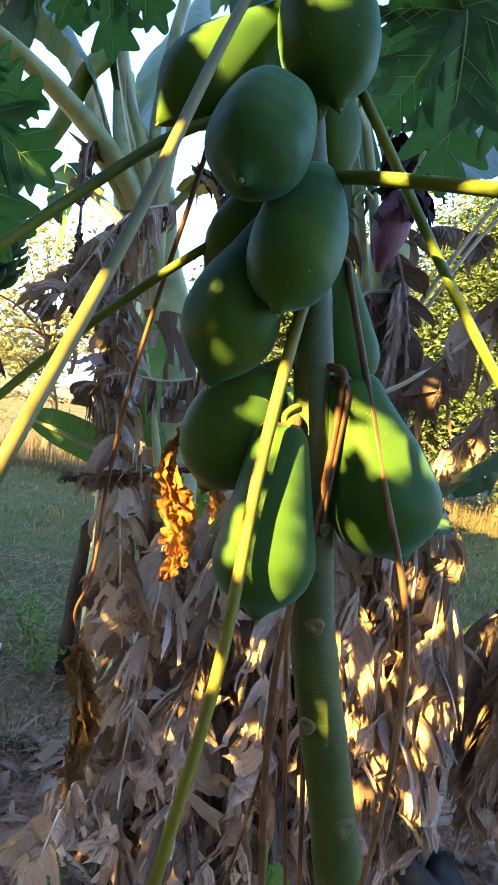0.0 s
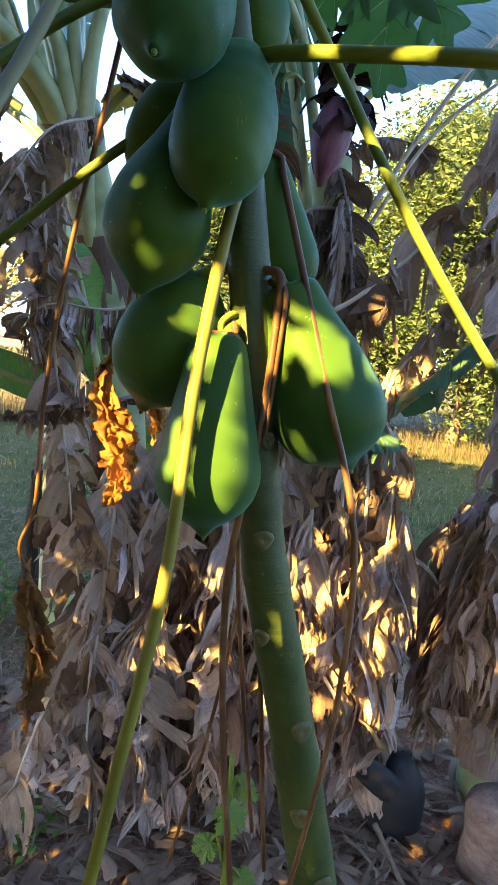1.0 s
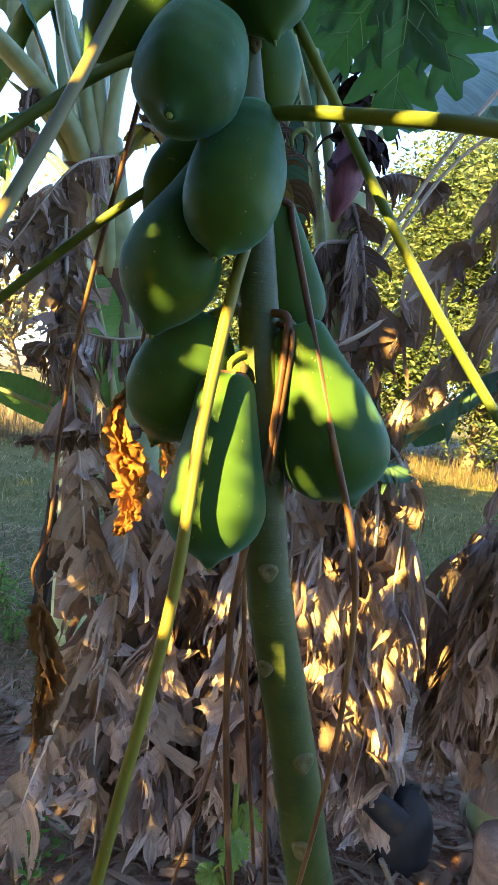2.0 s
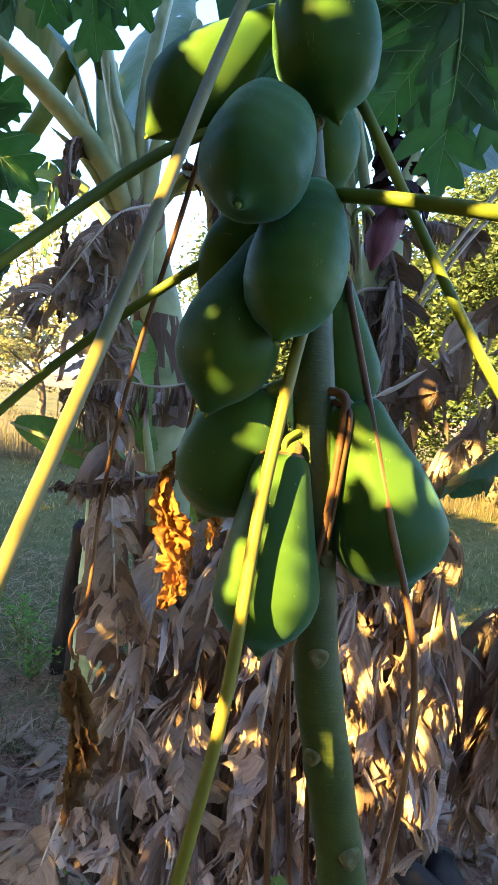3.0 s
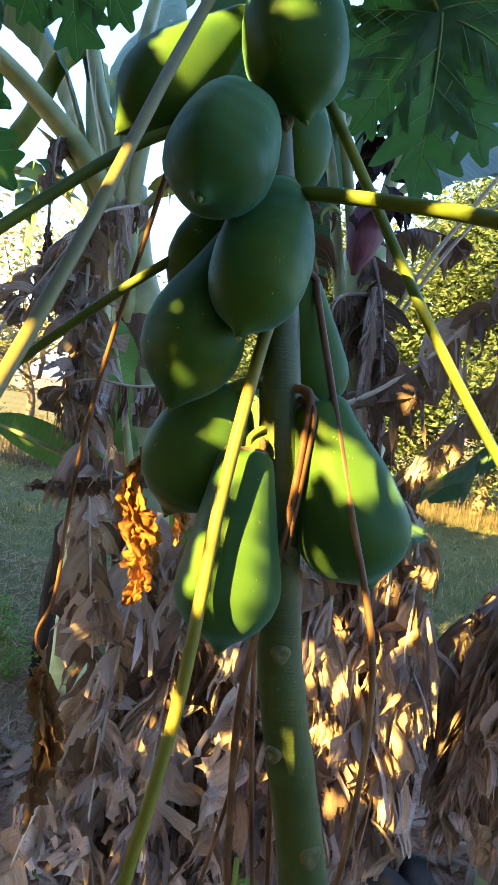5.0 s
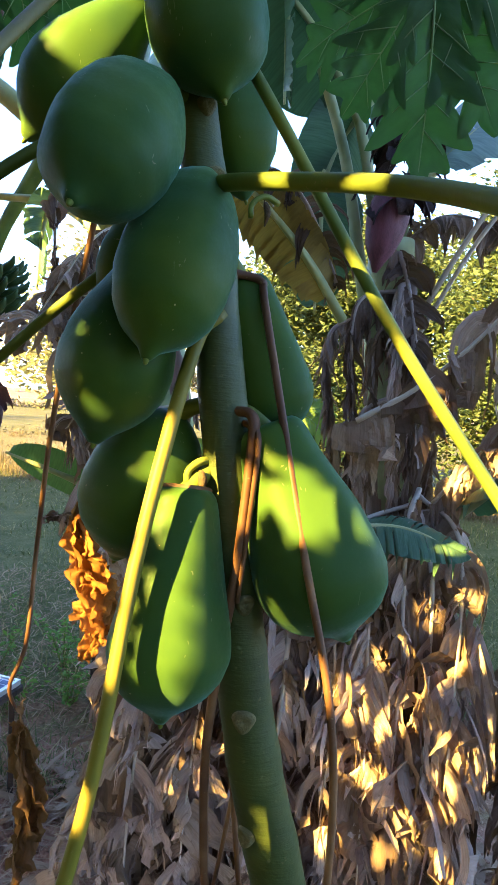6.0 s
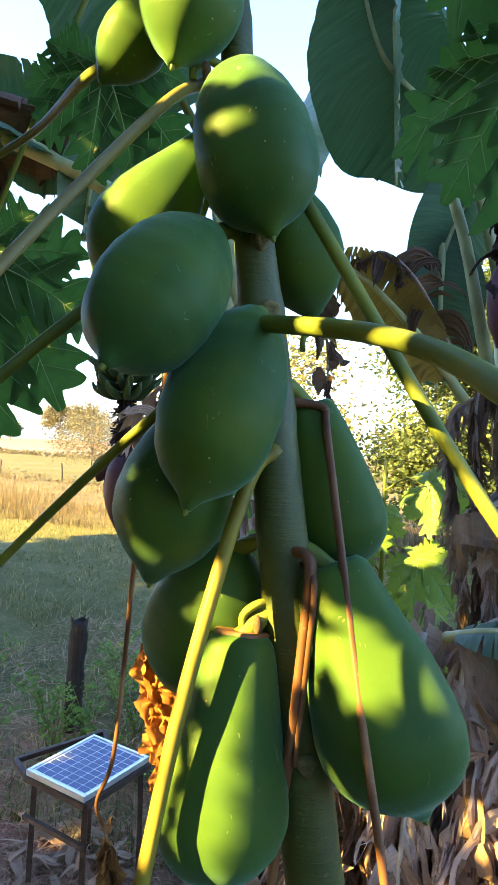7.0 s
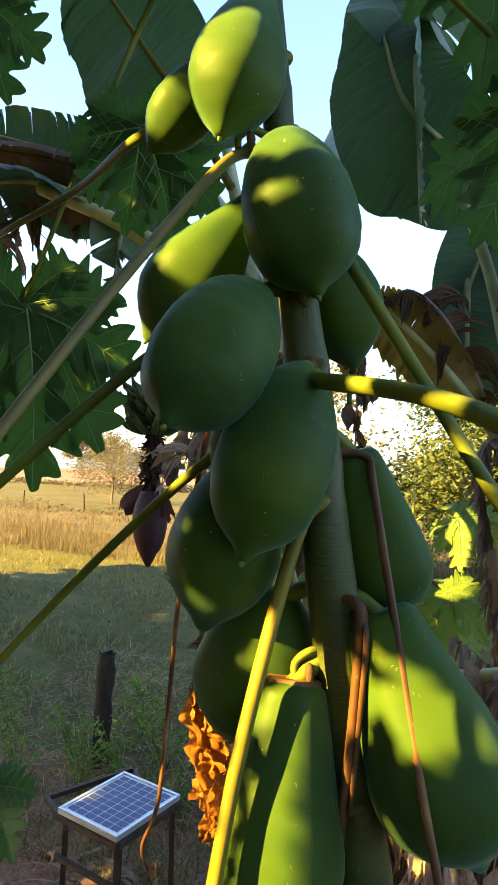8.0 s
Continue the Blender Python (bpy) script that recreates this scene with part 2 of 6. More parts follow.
GRASS = foliage_material("grass_blades", [(0.0, (0.040, 0.058, 0.010)), (0.46, (0.072, 0.086, 0.016)), (0.70, (0.140, 0.122, 0.036)), (1.0, (0.36, 0.275, 0.13))], (0.12, 0.15, 0.026))
GRASS_DRY = foliage_material("dry_grass_blades", [(0.0, (0.066, 0.064, 0.026)), (0.5, (0.115, 0.095, 0.046)), (0.8, (0.085, 0.052, 0.034)), (1.0, (0.15, 0.125, 0.075))], (0.14, 0.115, 0.055))
WEED = foliage_material("weed_leaves", [(0.0, (0.05, 0.11, 0.02)), (1.0, (0.10, 0.19, 0.035))], (0.2, 0.34, 0.04))
CROWN = foliage_material("tree_leaves_lit", [(0.0, (0.032, 0.052, 0.018)), (0.5, (0.055, 0.084, 0.030)), (1.0, (0.100, 0.115, 0.046))], (0.15, 0.19, 0.05), 0.38)
CROWN_FAR = foliage_material("far_tree_leaves", [(0.0, (0.055, 0.058, 0.036)), (1.0, (0.115, 0.105, 0.060))], (0.15, 0.13, 0.06))
CROWN_THIN = foliage_material("thin_tree_leaves", [(0.0, (0.09, 0.10, 0.045)), (1.0, (0.21, 0.20, 0.10))], (0.34, 0.33, 0.12), 0.45)
# leaves of the unseen foliage added only to block light
SHADE_LEAF = foliage_material("added_shade_leaves", [(0.0, (0.02, 0.045, 0.012)), (1.0, (0.045, 0.08, 0.02))], (0.05, 0.10, 0.015), 0.08)
TWIG = plain_material("twig_bark", (0.06, 0.045, 0.032), (0.16, 0.125, 0.09), 9, 0.9, 0.15, 0.5)
GROUND = ground_material()


def panel_material():
    m = Mat("solar_cells")
    shimmer = m.noise(m.coords("Object", (30, 30, 1)), 4, 3)
    m.base(m.ramp(shimmer, [(0.3, (0.040, 0.060, 0.145)), (0.7, (0.072, 0.100, 0.215))]), 0.45, 0.25)
    return m.m


CELL = panel_material()
LINES = plain_material("pale_panel_backing", (0.66, 0.68, 0.72), (0.78, 0.80, 0.83), 30, 0.4, 0.5, 0.05)

# ---- building helpers ----


class Shape:
    """Vertices, faces and UVs that become one mesh."""

    def __init__(self):
        self.v, self.f, self.uv = [], [], []

    def grid(self, rows, close=False, u=(0, 1), v=(0, 1)):
        """Rows of equally many points, joined into quads."""
        base, n = len(self.v), len(rows[0])
        for i, row in enumerate(rows):
            self.v.extend(tuple(p) for p in row)
            self.uv.extend((u[0] + (u[1] - u[0]) * j / max(1, n - 1), v[0] + (v[1] - v[0]) * i / max(1, len(rows) - 1)) for j in range(n))
        for i in range(len(rows) - 1):
            for j in range(n if close else n - 1):
                k = (j + 1) % n
                self.f.append((base + i * n + j, base + i * n + k, base + (i + 1) * n + k, base + (i + 1) * n + j))

    def tube(self, pts, radii, seg=10, flat=1.0, caps=True, groove=0.0):
        """A tube along points; flat squeezes it, groove sinks its top."""
        pts = [Vector(p) for p in pts]
        side = None
        rows = []
        for i, p in enumerate(pts):
            d = (pts[min(i + 1, len(pts) - 1)] - pts[max(i - 1, 0)]).normalized()
            if side is None:
                side = d.cross(Vector((0, 0, 1)) if abs(d.z) < 0.95 else Vector((1, 0, 0))).normalized()
            side = (side - d * side.dot(d)).normalized()
            up = side.cross(d)
            r = radii[i] if not isinstance(radii, (int, float)) else radii
            ring = []
            for k in range(seg):
                a = 2 * math.pi * k / seg
                rr = r * (1 - groove * max(0, math.sin(a)) ** 3)
                ring.append(p + side * (rr * math.cos(a)) + up * (rr * flat * math.sin(a)))
            rows.append(ring)
        base = len(self.v)
        self.grid(rows, close=True)
        if caps:
            self.f.append(tuple(base + k for k in reversed(range(seg))))
            self.f.append(tuple(base + (len(rows) - 1) * seg + k for k in range(seg)))

    def box(self, m, size):
        """A box with slightly cut edges, at the pose m."""
        x, y, z = (s / 2 for s in size)
        c = min(x, y, z) * 0.18
        b = len(self.v)
        for zz, k in ((-z, c), (-z + c, 0), (z - c, 0), (z, c)):
            for sx, sy in ((-1, -1), (1, -1), (1, 1), (-1, 1)):
                self.v.append(tuple(m @ Vector((sx * (x - k), sy * (y - k), zz))))
                self.uv.append((0, 0))
        self.f.append((b + 3, b + 2, b + 1, b))
        self.f.append((b + 12, b + 13, b + 14, b + 15))
        for i in range(3):
            for k in range(4):
                n = (k + 1) % 4
                self.f.append((b + i * 4 + k, b + i * 4 + n, b + (i + 1) * 4 + n, b + (i + 1) * 4 + k))

    def mesh(self, name, material, smooth=True):
        me = bpy.data.meshes.new(name)
        me.from_pydata(self.v, [], self.f)
        layer = me.uv_layers.new(name="UVMap")
        idx = np.empty(len(me.loops), dtype=np.int32)
        me.loops.foreach_get("vertex_index", idx)
        layer.data.foreach_set("uv", np.array(self.uv, dtype=np.float32)[idx].ravel())
        me.polygons.foreach_set("use_smooth", np.full(len(me.polygons), smooth))
        me.materials.append(material)
        me.update()
        return me


def part(name, shape, material, parent, label="", smooth=True):
    """One mesh object under a thing or under a part. The points of the shape are in the thing's own space."""
    ob = new(name, shape.mesh(name, material, smooth))
    ob.parent = parent
    if label:
        tagged(ob, label)
    return ob


def thing(name, place, label, category, group="", kind=""):
    ob = new(name)
    ob.empty_display_size = 0.1
    ob.location = place
    return tagged(ob, label, category, group, kind)


def solid(name, shape, material, label, category, group="", kind="", smooth=True):
    return tagged(new(name, shape.mesh(name, material, smooth)), label, category, group, kind)


def curve(pts, n=16):
    """Points on a smooth line through the given ones."""
    p = [Vector(q) for q in pts]
    p = [2 * p[0] - p[1], *p, 2 * p[-1] - p[-2]]
    out = []
    for i in range(n + 1):
        x = i / n * (len(p) - 3)
        k = min(int(x), len(p) - 4)
        t = x - k
        a, b, c, d = p[k : k + 4]
        out.append(0.5 * ((2 * b) + (c - a) * t + (2 * a - 5 * b + 4 * c - d) * t * t + (3 * b - a - 3 * c + d) * t**3))
    return out


def taper(r0, r1, n=16, power=1.0):
    return [r0 + (r1 - r0) * (i / n) ** power for i in range(n + 1)]


def wob(p, scale, amount, seed=0.0):
    """A smooth random shift of a point."""
    q = Vector(p) * scale + Vector((seed * 3.1, seed * 1.7, seed * 2.3))
    return noise.noise_vector(q) * amount


def rel(pts, origin):
    return [Vector(p) - Vector(origin) for p in pts]

# ---- ground, fields and distance ----


def height(x, y):
    """The lie of the land: a little uneven near by, falling gently away far off."""
    near = 0.035 * noise.noise(Vector((x * 0.9, y * 0.9, 0.3))) + 0.015 * noise.noise(Vector((x * 3.1, y * 3.1, 1.7)))
    far = -0.028 * min(10.0, max(0.0, y - 11)) - 0.009 * min(20.0, max(0.0, y - 21)) - 0.0135 * max(0.0, y - 41)
    return near * (1 if y < 30 else 0.3) + far


def build_ground():
    s = Shape()
    xs = sorted({round(math.copysign(abs(k) ** 2.4 * 0.055, k), 3) for k in np.linspace(-24, 24, 150)})
    ys = sorted({round(math.copysign(abs(k) ** 2.4 * 0.055, k), 3) for k in np.linspace(-18, 27, 150)})
    s.grid([[(x, y, height(x, y)) for x in xs] for y in ys])
    solid("ground", s, GROUND, "red-brown soil turning to shaded grass and dry pasture", "ground", kind="structure")


build_ground()


def blade(s, p, h, lean, a, w):
    """One grass blade of three points a side, bent over."""
    d = Vector((math.cos(a), math.sin(a), 0))
    c = Vector((-d.y, d.x, 0)) * w
    p = Vector(p)
    m, t = p + d * lean * 0.35 + Vector((0, 0, h * 0.6)), p + d * lean + Vector((0, 0, h))
    b = len(s.v)
    s.v.extend(tuple(q) for q in (p - c, p + c, m - c * 0.7, m + c * 0.7, t))
    s.uv.extend(((0, 0), (1, 0), (0, 0.6), (1, 0.6), (0.5, 1)))
    s.f.extend(((b, b + 1, b + 3, b + 2), (b + 2, b + 3, b + 4)))


def build_grass():
    rng = random.Random(3)
    s = Shape()
    for _ in range(62000):
        y = 2.6 + 8.6 * rng.random() ** 1.5
        x = rng.uniform(-1.15 * y - 0.6, 0.75 * y)
        if noise.noise(Vector((x * 1.3, y * 1.3, 5))) < -0.28 or (y < 3.4 and rng.random() < 0.55):
            continue
        h = rng.uniform(0.015, 0.075) * (1.7 if noise.noise(Vector((x, y, 9))) > 0.25 else 1)
        blade(s, (x, y, height(x, y) - 0.005), h, rng.uniform(0.01, 0.17), rng.uniform(0, 6.28), rng.uniform(0.0012, 0.0034) * (1 + y * 0.12))
    solid("grass", s, GRASS, "short trampled green grass with dry blades in shade", "grass", kind="stuff", smooth=False)
    s = Shape()
    for _ in range(1500):
        y = 10.3 + 13 * rng.random() ** 1.7
        x = rng.uniform(-1.35 * y, 0.5 * y)
        clump = noise.noise(Vector((x * 0.5, y * 0.9, 2)))
        tall = (0.16 + 0.5 * max(0.0, clump)) * (1.5 if y < 14 else 0.7)
        for _ in range(26):
            p = (x + rng.gauss(0, 0.16), y + rng.gauss(0, 0.16))
            blade(s, (*p, height(*p) - 0.01), tall * rng.uniform(0.35, 1.15), rng.uniform(0, 0.22), rng.uniform(0, 6.28), rng.uniform(0.003, 0.006) * (y / 11))
    solid("dry_grass", s, GRASS_DRY, "tall dry golden pasture grass in low sun", "grass", kind="stuff", smooth=False)


build_grass()


def leaf_quad(s, p, size, rng, ratio=0.45, droop=0.0):
    """A small folded leaf of two quads."""
    a, b = rng.uniform(0, 6.28), rng.uniform(-0.9, 0.6) - droop
    d = Vector((math.cos(a) * math.cos(b), math.sin(a) * math.cos(b), math.sin(b)))
    c = d.cross(Vector((rng.uniform(-1, 1), rng.uniform(-1, 1), rng.uniform(0.2, 1)))).normalized()
    n = d.cross(c) * size * 0.12
    p = Vector(p)
    w = c * size * ratio * 0.5
    k = len(s.v)
    s.v.extend(tuple(q) for q in (p, p + d * size * 0.5 - w + n, p + d * size * 0.5 + w + n, p + d * size, p + d * size * 0.5))
    s.uv.extend(((0.5, 0), (0, 0.5), (1, 0.5), (0.5, 1), (0.5, 0.5)))
    s.f.extend(((k, k + 4, k + 3, k + 1), (k, k + 2, k + 3, k + 4)))


def tree(name, place, tall, spread, crown_low, material, leaves, leaf_size, label, seed, group="", clumps=26, twig=1.0):
    """A tapered trunk, forking limbs and a crown of many leaves in uneven clumps."""
    rng = random.Random(seed)
    root = thing(name, place, label, "tree", group)
    trunk, limbs, crown = Shape(), Shape(), Shape()
    r = tall * 0.022
    top = Vector((rng.uniform(-0.1, 0.1) * tall, rng.uniform(-0.1, 0.1) * tall, tall * 0.62))
    tr = curve([(0, 0, -0.1), (0.02 * tall, 0, tall * 0.2), top * 0.65, top], 12)
    trunk.tube(tr, taper(r, r * 0.45, 12), 9)
    ends = []
    for k in range(clumps):
        u = rng.uniform(0.35, 1.0)
        a = k * 2.4 + rng.uniform(-0.5, 0.5)
        z = tall * (crown_low + (1 - crown_low) * rng.random() ** 0.8)
        reach = spread * math.sqrt(max(0.05, 1 - ((z / tall - (crown_low + 1) / 2) / ((1 - crown_low) / 2)) ** 2)) * rng.uniform(0.55, 1.0)
        e = Vector((math.cos(a) * reach, math.sin(a) * reach, z))
        b = tr[int(4 + u * 8)]
        m = (b + e) / 2 + Vector((0, 0, 0.08 * tall * rng.uniform(-0.3, 1)))
        limbs.tube(curve([b, m, e], 7), taper(r * 0.38 * twig, r * 0.06, 7), 5)
        ends.append((e, m))
    for i in range(leaves):
        e, m = ends[i % len(ends)]
        c = e.lerp(m, rng.random() ** 2 * 0.8)
        size = spread * 0.30
        p = c + Vector((rng.gauss(0, 1), rng.gauss(0, 1), rng.gauss(0, 0.8))) * size * 0.5
        leaf_quad(crown, p, leaf_size * rng.uniform(0.6, 1.3), rng, 0.5)
    part("trunk", trunk, TWIG, root)
    part("limb", limbs, TWIG, root)
    part("crown", crown, material, root, smooth=False)
    return root


tree("leafy_tree", (0.6, 13.5, 0), 5.4, 2.6, 0.05, CROWN, 72000, 0.125, "bushy yellow-green tree in full low sun", 11, "sunlit trees behind the bananas", 46)
tree("leafy_tree", (4.8, 12.0, 0), 6.0, 3.2, 0.05, CROWN, 84000, 0.125, "bushy yellow-green tree in full low sun", 12, "sunlit trees behind the bananas", 50)
tree("leafy_tree", (8.6, 14.5, 0), 6.2, 3.4, 0.05, CROWN, 44000, 0.11, "broad yellow-green tree in full low sun", 13, "sunlit trees behind the bananas", 40)
tree("thin_tree", (-4.4, 12.8, 0), 4.6, 2.4, 0.2, CROWN_THIN, 5200, 0.15, "small thin-leaved tree at the edge of the pasture", 21, "", 26)
tree("bare_bush", (-17.5, 26.0, height(-17.5, 26.0)), 2.6, 2.2, 0.15, CROWN_FAR, 2600, 0.12, "half-bare pale bush in the sunny pasture", 22, "pasture bushes", 30, 0.8)
tree("bare_bush", (-25.5, 38.0, height(-25.5, 38.0)), 3.6, 3.2, 0.15, CROWN_FAR, 3200, 0.2, "half-bare pale bush in the sunny pasture", 23, "pasture bushes", 30, 0.8)
for k, (x, y, h, w) in enumerate(((-68, 90, 9.0, 4.6), (-62, 89, 9.6, 4.2), (-77, 88, 4.5, 2.0), (-55, 92, 5.5, 5.0), (-88, 86, 5.5, 3.6), (-40, 98, 7.0, 5.5), (-24, 102, 7.5, 6.0))):
    tree("far_tree", (x, y, height(x, y) - 0.1), h * 0.75, w * 0.8, 0.35, CROWN_FAR, 5000, 0.42, "hazy bare-looking tree on the far rise", 30 + k, "trees on the far rise", 24)


def build_hedge():
    """Low scrub along the far edge of the pasture."""
    rng = random.Random(8)
    s = Shape()
    for _ in range(9000):
        x = rng.uniform(-75, 40)
        y = 40.5 + rng.gauss(0, 0.5)
        h = 0.45 * (0.8 + noise.noise(Vector((x * 0.25, 0, 3))))
        leaf_quad(s, (x, y, height(x, y) + rng.random() * max(0.1, h)), rng.uniform(0.2, 0.4), rng, 0.5)
    for _ in range(6000):
        x = rng.uniform(-42, 24)
        y = 20.6 + 0.10 * (x + 12) + rng.gauss(0, 0.3)
        leaf_quad(s, (x, y, height(x, y) + rng.random() ** 2 * max(0.05, 0.35 + 0.5 * noise.noise(Vector((x * 0.5, 7, 3))))), rng.uniform(0.08, 0.18), rng, 0.4)
    solid("scrub", s, CROWN_FAR, "low brownish scrub along the pasture edge", "scrub", kind="stuff", smooth=False)


build_hedge()


def fence_line():
    f = thing("wire_fence", (0, 0, 0), "thin old wooden posts with wire across the pasture", "fence")
    rng = random.Random(5)
    tops = []
    for k in range(16):
        x = -30 + 2.9 * k
        y = 21.5 + 0.10 * (x + 12) + rng.uniform(-0.1, 0.1)
        z = height(x, y)
        s = Shape()
        lean = rng.uniform(-0.05, 0.05)
        s.tube(curve([(x, y, z - 0.1), (x + lean, y, z + 0.5), (x + lean * 2, y, z + 0.70)], 4), 0.028, 6)
        part("post", s, POST, f)
        tops.append((x + lean * 2, y, z))
    for level in (0.25, 0.45, 0.62):
        s = Shape()
        s.tube([(x, y, z + level) for x, y, z in tops], 0.006, 4)
        part("wire", s, WIRE, f)


fence_line()

# ---- papaya tree ----
STEM = [(0.49, 0.99, -0.05), (0.425, 0.98, 0.30), (0.325, 0.955, 0.74), (0.244, 0.93, 1.08), (0.164, 0.915, 1.40), (0.110, 0.905, 1.78), (0.058, 0.918, 2.10), (0.012, 0.935, 2.36), (-0.022, 0.955, 2.60), (-0.045, 0.96, 2.85)]
STEM_AXIS = curve(STEM, 90)


def stem_at(z):
    return min(STEM_AXIS, key=lambda p: abs(p.z - z))


papaya = thing("papaya_tree", (0, 0, 0), "papaya tree hung with green fruit, some leaves dry", "papaya tree")
papaya.location = STEM[0]


def own(p):
    return Vector(p) - Vector(STEM[0])


def build_stem():
    s = Shape()
    radii = []
    for p in STEM_AXIS:
        r = 0.0490 - 0.0102 * p.z - 0.004 * max(0.0, min(1.0, (p.z - 2.0) / 0.5))
        for z in (0.62, 0.83, 1.02, 1.20, 1.33, 1.47, 1.60, 1.72, 1.83, 1.95, 2.07, 2.2, 2.32, 2.45):
            r += 0.0022 * math.exp(-(((p.z - z) / 0.012) ** 2))
        radii.append(r)
    s.tube([own(p) for p in STEM_AXIS], radii, 28)
    s.v = [tuple(Vector(p) + wob(p, 12, 0.0022)) for p in s.v]
    part("trunk", s, BARK, papaya, "ribbed green trunk with pale leaf scars")


build_stem()


def leaf_scar(z, angle, size):
    """A heart-shaped corky pad where a leaf has fallen."""
    c = stem_at(z)
    r = 0.0500 - 0.0102 * z
    out = Vector((math.sin(angle), -math.cos(angle), 0))
    side = Vector((math.cos(angle), math.sin(angle), 0))
    s = Shape()
    rows = []
    for i, (k, d) in enumerate(((1.0, 0.0), (0.92, 0.004), (0.6, 0.0065), (0.25, 0.004), (0.03, 0.003))):
        ring = []
        for j in range(18):
            a = 2 * math.pi * j / 18
            x, z2 = math.cos(a) * size * k, math.sin(a) * size * k * (1.15 if math.sin(a) < 0 else 0.8)
            x *= 1 - 0.35 * max(0, -math.sin(a))
            ring.append(own(c) + out * (math.sqrt(max(0, r * r - x * x)) + d) + side * x + Vector((0, 0, z2)))
        rows.append(ring)
    s.grid(rows, close=True)
    part("leaf_scar", s, SCAR, papaya, "pale heart-shaped corky scar")


for z, a, k in ((1.385, 0.05, 0.016), (1.085, 0.45, 0.020), (1.245, -0.7, 0.015), (0.93, -0.2, 0.018), (1.56, 0.5, 0.014), (2.06, 0.7, 0.015), (2.16, 0.6, 0.013), (0.78, 0.4, 0.018)):
    leaf_scar(z, a, k)

PEAR = [(0.0, 0.20), (0.02, 0.27), (0.07, 0.335), (0.2, 0.52), (0.34, 0.74), (0.48, 0.92), (0.61, 1.0), (0.72, 0.95), (0.81, 0.78), (0.88, 0.56), (0.93, 0.34), (0.96, 0.22), (0.985, 0.16), (1.0, 0.07)]
OVAL = [(0.0, 0.22), (0.03, 0.36), (0.1, 0.58), (0.22, 0.80), (0.36, 0.95), (0.50, 1.0), (0.64, 0.97), (0.77, 0.84), (0.86, 0.62), (0.92, 0.34), (0.945, 0.21), (0.97, 0.145), (0.99, 0.12), (1.0, 0.06)]
BELL = [(0.0, 0.40), (0.012, 0.50), (0.05, 0.56), (0.16, 0.64), (0.32, 0.76), (0.48, 0.90), (0.62, 0.99), (0.72, 1.0), (0.81, 0.90), (0.885, 0.68), (0.93, 0.42), (0.955, 0.24), (0.975, 0.16), (0.99, 0.125), (1.0, 0.06)]
SLIM = [(0.0, 0.18), (0.04, 0.30), (0.15, 0.55), (0.30, 0.82), (0.46, 0.98), (0.6, 1.0), (0.73, 0.88), (0.84, 0.64), (0.92, 0.36), (0.965, 0.2), (0.99, 0.12), (1.0, 0.05)]


def fruit(top, tip, radius, profile, stalk_z, seed, label="", turn=0.0, flat_top=0.0):
    """A papaya: a five-ribbed body round its own axis, with stalk and tip stub."""
    top, tip = own(top), own(tip)
    axis = tip - top
    length = axis.length
    d = axis.normalized()
    side = d.cross(Vector((0.3, 1, 0.1))).normalized()
    up = side.cross(d)
    s = Shape()
    rows = []
    n = 44
    us, rs = zip(*profile)
    for i in range(n + 1):
        u = i / n
        u = u - 0.06 * math.sin(2 * math.pi * u)
        r = float(np.interp(u, us, rs))
        lo, hi = float(np.interp(max(0, u - 0.015), us, rs)), float(np.interp(min(1, u + 0.015), us, rs))
        r = (r * 2 + lo + hi) / 4 * radius
        ring = []
        for k in range(40):
            a = 2 * math.pi * k / 40
            rib = 1 + 0.030 * math.cos(5 * (a + turn)) * (1 - 0.3 * u)
            p = top + d * (u * length) + (side * math.cos(a) + up * math.sin(a)) * r * rib
            lump = noise.noise(p * 11 + Vector((seed, 0, 0))) * 0.05 + noise.noise(p * 26 + Vector((0, seed, 0))) * 0.015
            ring.append(p + (side * math.cos(a) + up * math.sin(a)) * r * lump)
        rows.append(ring)
    s.grid(rows, close=True)
    s.f.append(tuple(range(39, -1, -1)))
    s.f.append(tuple(n * 40 + k for k in range(40)))
    body = part("fruit", s, SKIN, papaya, label)
    t = Shape()
    t.tube(curve([tip - d * 0.004, tip + d * 0.003 + side * 0.001, tip + d * 0.006], 4), taper(radius * 0.065, radius * 0.025, 4), 8)
    part("tip_stub", t, PETIOLE, body)
    if flat_top:
        rim = Shape()
        rings = []
        for r, h in ((flat_top * 0.98, 0.003), (flat_top * 1.04, -0.0012), (flat_top * 0.96, -0.004), (flat_top * 0.6, -0.0035), (flat_top * 0.2, -0.003)):
            rings.append([top + d * h + (side * math.cos(a) + up * math.sin(a)) * r * radius * (1 + 0.06 * math.cos(5 * (a + turn))) for a in (2 * math.pi * q / 30 for q in range(30))])
        rim.grid(rings, close=True)
        part("stalk_rim", rim, PETIOLE_DEAD, body, "corky brown rim round the stalk")
    k = Shape()
    b = own(stem_at(stalk_z))
    away = (top - b).normalized()
    k.tube(curve([b + away * 0.012, (b + top) / 2 + Vector((0, 0, 0.012)), top + d * 0.006], 8), taper(0.0085, 0.0125, 8), 10)
    part("fruit_stalk", k, PETIOLE, body)
    return body


